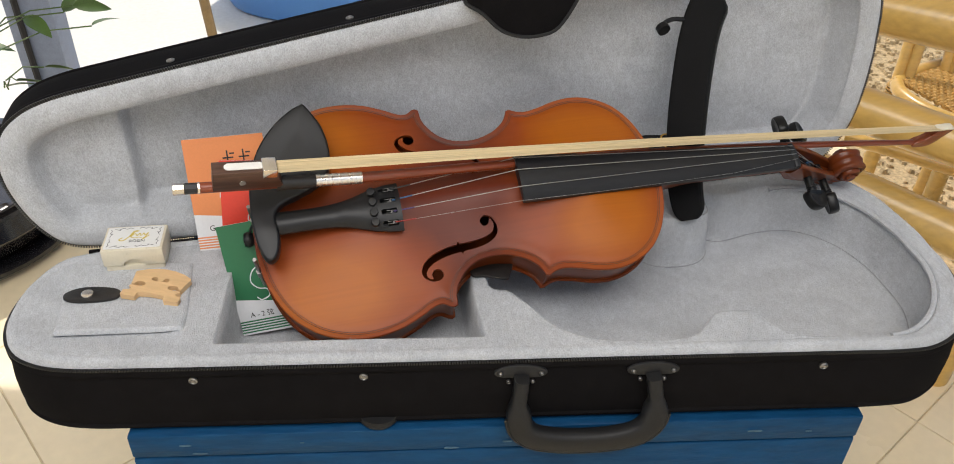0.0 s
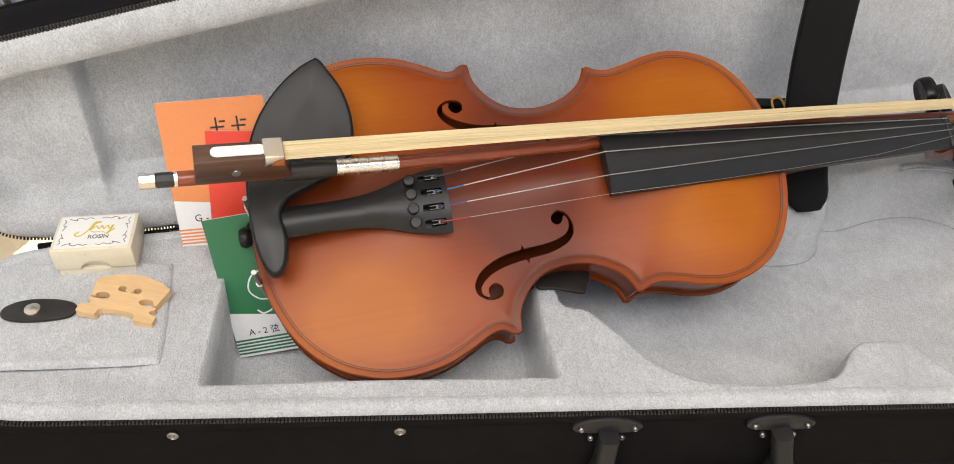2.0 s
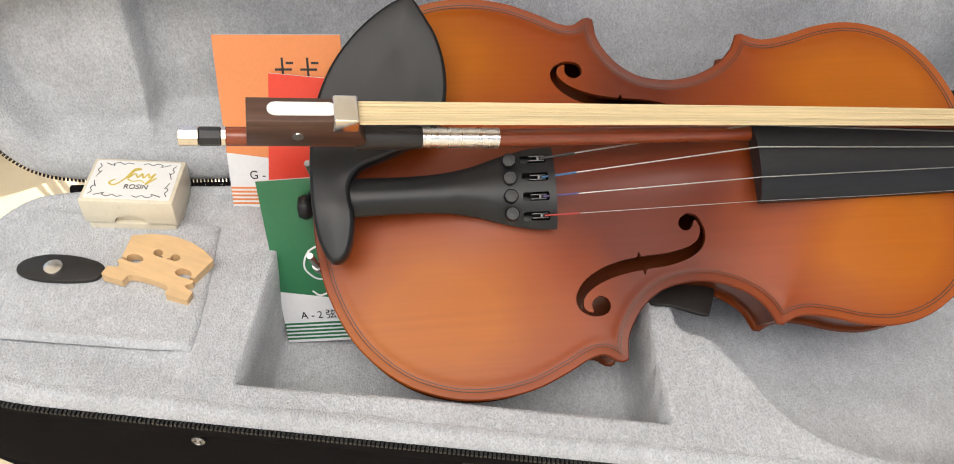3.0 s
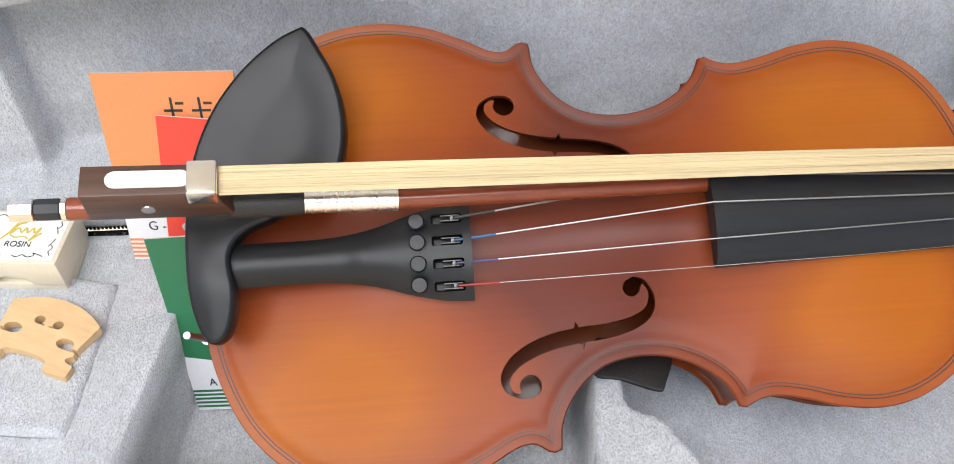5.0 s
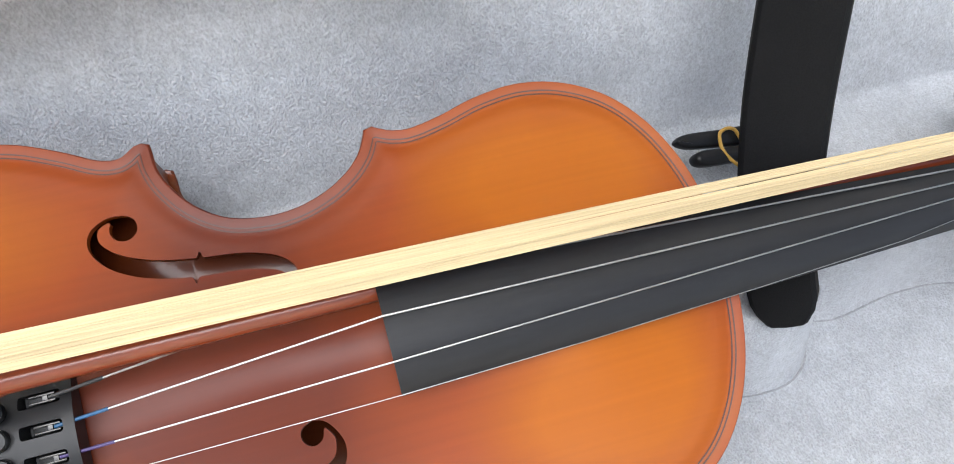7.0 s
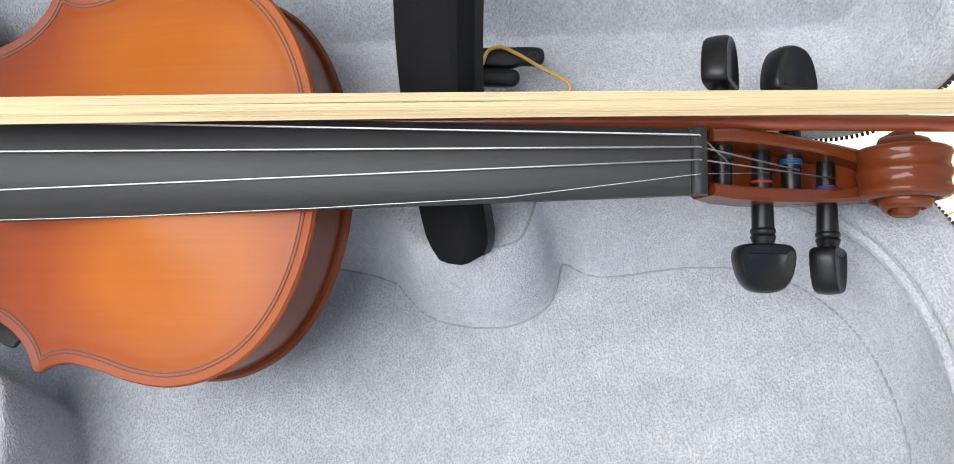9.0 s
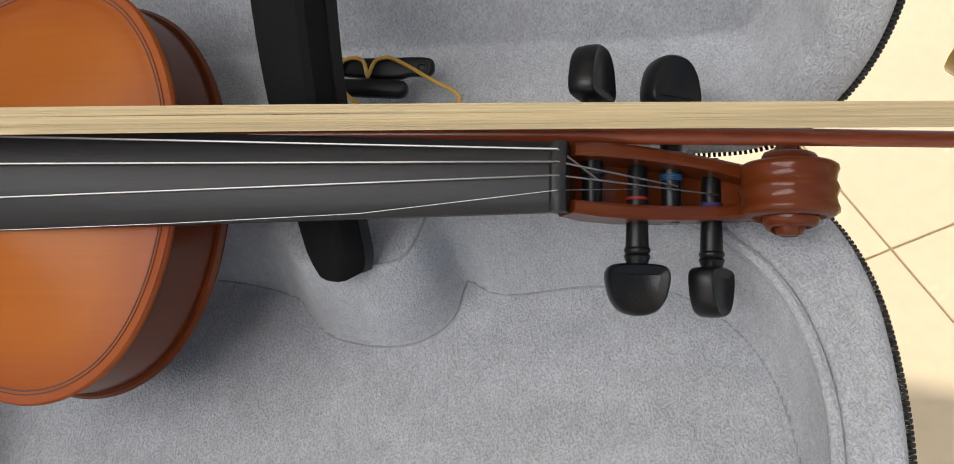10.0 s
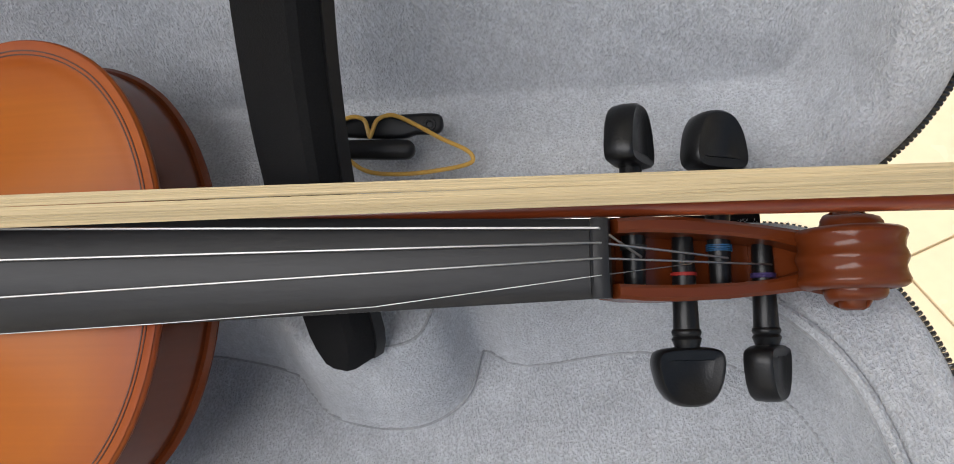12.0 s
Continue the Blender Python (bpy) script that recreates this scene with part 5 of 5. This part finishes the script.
chars = []
for cx in (0.032, 0.0455):
    chars += [(cx, 0.0795, cx + 0.009, 0.0807), (cx + 0.0035, 0.0735, cx + 0.0047, 0.0865), (cx, 0.0735, cx + 0.010, 0.0747), (cx + 0.006, 0.0830, cx + 0.010, 0.0842)]
packet("string_packet", "orange and white paper string packet leaning on the lid", leaning((-0.1470, 0.1360, -0.002), (1, 0.06, 0.07), (-0.045, 0.36, 0.93)), 0.068, 0.0985, ORANGE, ("G -", 0.0070, (0.0160, 0.0195)), chars)
packet("string_packet", "red and white paper string packet behind the chin rest", leaning((-0.1255, 0.1245, -0.016), (1, 0.05, -0.03), (0.09, 0.38, 0.90)), 0.050, 0.0985, REDP, None, [])
packet("string_packet", "green and white paper string packet standing in the pocket", leaning((-0.1080, 0.0825, -0.0540), (1, 0.05, 0.18), (-0.12, 0.38, 0.90)), 0.043, 0.0985, GREENP, ("A - 2 \u5f26", 0.0062, (0.0205, 0.0170)), [])
# hook-and-loop neck strap
solid("neck_strap", mesh_of(*slab(spline([(0.088, 0.092), (0.100, 0.090), (0.117, 0.086), (0.121, 0.090), (0.124, 0.112), (0.10, 0.118), (0.09, 0.115)], 4, True), -0.0008, 0.0014, 0.0006), LEATHER, True), "black hook-and-loop strap on the plush divider", "strap", pose(0, 0, 0.002))


# ---------------------------------------------------------------- round the case
def bamboo_pole(p0, p1, r, knots, seed):
    rng = random.Random(seed)
    p0, p1 = np.array(p0), np.array(p1)
    n = 40
    f = np.linspace(0, 1, n)
    rad = np.full(n, r)
    for k in np.linspace(0.08, 0.95, knots):
        k += rng.uniform(-0.02, 0.02)
        rad += r * 0.10 * np.exp(-((f - k) / 0.012) ** 2) - r * 0.05 * np.exp(-((f - k - 0.02) / 0.012) ** 2)
    bend = np.sin(np.pi * f)[:, None] * np.array([0, 0, rng.uniform(-0.004, 0.004)])
    return tube(p0 + (p1 - p0) * f[:, None] + bend, rad, 16)


bench = thing("bamboo_bench", "varnished yellow bamboo bench with thick rails", "bench")
bd = Vector((0.81, -0.58, 0)).normalized()
for i, (x, y, z, r) in enumerate(((0.664, 0.593, 0.040, 0.034), (0.659, 0.549, -0.078, 0.031), (0.656, 0.497, -0.172, 0.031))):
    a, b = Vector((x, y, z)) - bd * 0.10, Vector((x, y, z)) + bd * 0.62
    b.z -= (0, 0.07, 0.12)[i]
    part("rail", mesh_of(*bamboo_pole(a, b, r, 4, i), BAMBOO), bench, "thick bamboo rail")
for s in (0.22, 0.58):
    p = Vector((0.672, 0.560, 0)) + bd * s
    part("leg", mesh_of(*bamboo_pole((p.x, p.y, FLOOR_Z), (p.x, p.y, 0.06), 0.026, 4, 9), BAMBOO), bench)
part("stretcher", mesh_of(*bamboo_pole((0.735, 0.69, -0.215), (0.735 + bd.x * 0.5, 0.69 + bd.y * 0.5, -0.235), 0.011, 3, 5), BAMBOO), bench, "thin brown bamboo stretcher")

chair = thing("rattan_chair", "woven rattan chair with wrapped bamboo legs", "chair")
for k, (p, q) in enumerate((((0.888, 0.846, -0.20), (0.912, 0.890, -0.06)), ((0.902, 0.838, -0.20), (0.928, 0.880, -0.06)), ((0.985, 0.868, -0.185), (0.995, 0.905, -0.06)), ((0.997, 0.860, -0.185), (1.008, 0.897, -0.06)))):
    part("back_post", mesh_of(*bamboo_pole(p, q, 0.0095, 2, 20 + k), BAMBOO), chair)
for k, (x, y) in enumerate(((0.885, 0.835), (0.93, 0.70), (1.12, 0.78), (1.07, 0.92))):
    part("leg", mesh_of(*bamboo_pole((x, y, FLOOR_Z), (x, y, -0.19), 0.014, 3, 30 + k), BAMBOO), chair)
    part("wrapping", mesh_of(*tube([(x + 0.0155 * math.cos(a), y + 0.0155 * math.sin(a), -0.235 + 0.0009 * a) for a in np.linspace(0, 44, 260)], 0.0022, 5), RATTAN), chair)
seat_frame = [(0.880, 0.830, -0.192), (0.925, 0.695, -0.192), (1.125, 0.775, -0.192), (1.075, 0.925, -0.192)]
loop = spline(seat_frame, 10, True)
part("seat_frame", mesh_of(*tube(np.vstack([loop, loop[:1]]), 0.012, 10), BAMBOO), chair)
a0, a1, b0, b1 = (Vector(seat_frame[i]) for i in (0, 1, 3, 2))
weave = []
for k in range(26):
    f = (k + 0.5) / 26
    p, q = a0.lerp(b0, f), a1.lerp(b1, f)
    path = [tuple(p.lerp(q, g) + Vector((0, 0, 0.006 + 0.0032 * math.sin(g * 60 + (k % 2) * np.pi)))) for g in np.linspace(0, 1, 48)]
    weave.append(tube(path, 0.0031, 6))
for k in range(18):
    f = (k + 0.5) / 18
    p, q = a0.lerp(a1, f), b0.lerp(b1, f)
    weave.append(tube([tuple(p + Vector((0, 0, 0.006))), tuple(q + Vector((0, 0, 0.006)))], 0.0028, 6))
part("woven_seat", mesh_of(*merge(*weave), RATTAN), chair, "woven rattan seat", kind="stuff")
back = []
for k in range(16):
    z = -0.135 + k * 0.009
    back.append(tube([(0.905 + 0.02 * k / 16 + x, 0.985 - 0.45 * x + 0.004 * math.sin(x * 160 + (k % 2) * np.pi), z) for x in np.linspace(0, 0.2, 40)], 0.0032, 5))
part("woven_back", mesh_of(*merge(*back), RATTAN), chair, "woven rattan back", kind="stuff")

# glazed pot with a thin-stemmed plant
pot = thing("plant_pot", "dark glazed round plant pot on a saucer", "pot", pose(-0.80, 0.85, FLOOR_Z))
part("saucer", mesh_of(*lathe([(0.15, 0.0), (0.20, 0.004), (0.215, 0.018), (0.215, 0.026), (0.205, 0.028), (0.19, 0.016), (0.05, 0.014)], 48), CERAMIC), pot)
part("bowl", mesh_of(*lathe([(r, 0.016 + (h - 0.016) * 0.45) for r, h in ((0.13, 0.016), (0.165, 0.03), (0.20, 0.09), (0.215, 0.16), (0.205, 0.23), (0.19, 0.25), (0.20, 0.262), (0.195, 0.268), (0.178, 0.262), (0.175, 0.22), (0.02, 0.215))], 48), CERAMIC), pot)
plant = thing("potted_plant", "thin yellow-stemmed plant with broad green leaves", "plant", pose(-0.80, 0.85, FLOOR_Z + 0.105))
rng = random.Random(11)


def leaf_mesh(scale, droop):
    rows = []
    for s in np.linspace(0, 1, 9):
        w = 0.0165 * math.sin(np.pi * min(1, s ** 0.8)) ** 0.8 * (1 - 0.2 * s) * scale
        x, z = 0.068 * s * scale, -droop * s * s
        rows.append([(x, -w, z + 0.25 * w), (x, -w * 0.5, z + 0.08 * w), (x, 0, z), (x, w * 0.5, z + 0.08 * w), (x, w, z + 0.25 * w)])
    v, f = loft(rows, closed=False, cap=(False, False))
    return mesh_of(v, f, LEAF)


leaves = [leaf_mesh(s, d) for s, d in ((0.85, 0.009), (0.70, 0.014), (0.92, 0.005))]
tips = [(-0.550, 0.807, -0.065), (-0.465, 0.833, -0.092), (-0.500, 0.828, -0.068), (-0.487, 0.835, -0.060), (-0.583, 0.746, -0.155), (-0.567, 0.759, -0.150), (-0.534, 0.786, -0.140), (-0.60, 0.80, -0.02), (-0.62, 0.76, -0.09)]
base = Vector((-0.80, 0.85, FLOOR_Z + 0.105))
for k in range(4):
    p0 = Vector((rng.uniform(-0.06, 0.10), rng.uniform(-0.10, 0.05), 0))
    p1 = Vector((0.205 + 0.012 * k, -0.10 + 0.02 * k, 0.405 + 0.05 * k))
    part("stem", mesh_of(*tube(spline([tuple(p0), tuple(p0.lerp(p1, 0.5) + Vector((0.03, 0, 0.02))), tuple(p1), tuple(p1 + Vector((0.01, 0.01, 0.25)))], 8), 0.006 - 0.0008 * k, 8), STEM), plant)
for k, tp in enumerate(tips):
    p = Vector(tp) - base
    root = Vector((0.215, -0.09, p.z - 0.01))
    part("twig", mesh_of(*tube([tuple(root), tuple(root.lerp(p, 0.5) + Vector((0, 0, 0.012))), tuple(p)], 0.0012, 5), LEAF), plant)
    part("leaf", leaves[k % 3], plant, "", Matrix.Translation(p) @ Euler((rng.uniform(-0.6, 0.6), rng.uniform(-0.3, 0.4), rng.uniform(-0.8, 1.2))).to_matrix().to_4x4())

# things in the bright yard
post = thing("steel_post", "grey-blue square steel post", "post", pose(-0.735, 1.255, FLOOR_Z - 0.012))
part("tube", mesh_of(*box(-0.047, -0.034, 0.006, 0.047, 0.034, 2.25, 0.006), STEELPOST), post)
part("base_plate", mesh_of(*box(-0.062, -0.05, 0, 0.062, 0.05, 0.0058, 0.001), STEELPOST), post)
part("cable", mesh_of(*tube([(-0.015, -0.0405, 0.02), (-0.022, -0.0405, 0.6), (-0.026, -0.0405, 1.4), (-0.022, -0.0405, 2.2)], 0.007, 8), INK), post, "black cable down the post")
solid("wooden_pole", mesh_of(*tube([(-0.40, 1.36, FLOOR_Z - 0.012), (-0.43, 1.36, -0.1), (-0.46, 1.36, 1.2)], 0.011, 10), STEM), "thin brown wooden pole standing in the yard", "pole")
tub = thing("plastic_tub", "shallow blue plastic tub on the sunlit ground", "tub", pose(-0.16, 2.02, FLOOR_Z - 0.012, 0, 0, 4))
prof = [(0.30, 0.0), (0.34, 0.008), (0.385, 0.09), (0.40, 0.14), (0.425, 0.142), (0.43, 0.130), (0.437, 0.131), (0.432, 0.150), (0.395, 0.152), (0.375, 0.10), (0.33, 0.02), (0.02, 0.016)]
part("basin", mesh_of(*moved(lathe(prof, 48), Matrix.Diagonal((1, 0.6, 1, 1))), BLUEPLASTIC), tub)
part("rim_band", mesh_of(*moved(lathe([(0.433, 0.118), (0.441, 0.118), (0.441, 0.128), (0.433, 0.128)], 48), Matrix.Diagonal((1, 0.6, 1, 1))), LABEL), tub, "white band under the rim")
solid("blue_plank", mesh_of(*moved(box(-0.22, -0.02, 0, 0.22, 0.02, 0.018, 0.003), pose(-0.52, 1.60, FLOOR_Z - 0.011, 0, 0, 20)), BLUEPLASTIC), "pale blue plank on the ground", "plank")

# gravel stones
rng = random.Random(3)
stones = []
for k in range(3200):
    x, y, r = rng.uniform(1.030, 1.9), rng.uniform(0.171, 2.2), rng.uniform(0.005, 0.012)
    if (x - 1.010) * -0.417 - (y - 1.005) * -0.039 > -0.01:
        continue
    ang = np.linspace(0, 2 * np.pi, 6, endpoint=False) + rng.random()
    rr = [r * rng.uniform(0.7, 1.15) for _ in ang]
    low = [(x + q * math.cos(a), y + q * math.sin(a), FLOOR_Z + 0.0035) for q, a in zip(rr, ang)]
    top_ = [(x + q * 0.6 * math.cos(a), y + q * 0.6 * math.sin(a), FLOOR_Z + 0.004 + r * 0.8) for q, a in zip(rr, ang)]
    stones.append(loft([low, top_], cap=(False, True)))
tagged(new("gravel", mesh_of(*merge(*stones), GRAVEL, False)), "loose tan gravel stones", "gravel", kind="stuff")

# floor tiles, laid at a slant
TU, TS = math.atan2(0.61, 0.79), 0.337
tile_mesh = mesh_of(*slab(rect(-TS / 2 + 0.0008, -TS / 2 + 0.0008, TS / 2 - 0.0008, TS / 2 - 0.0008), -0.004, 0, 0.0012, 1), TILE, False)
for i in range(-9, 10):
    for j in range(-9, 10):
        u, v = -0.184 + (i + 0.5) * TS, 0.127 + (j + 0.5) * TS
        x, y = u * math.cos(TU) - v * math.sin(TU), u * math.sin(TU) + v * math.cos(TU)
        if -1.95 < x < 1.95 and -2.35 < y < 0.98:
            part("tile", tile_mesh, tile_floor, "", pose(x, y, FLOOR_Z, 0, 0, math.degrees(TU)))
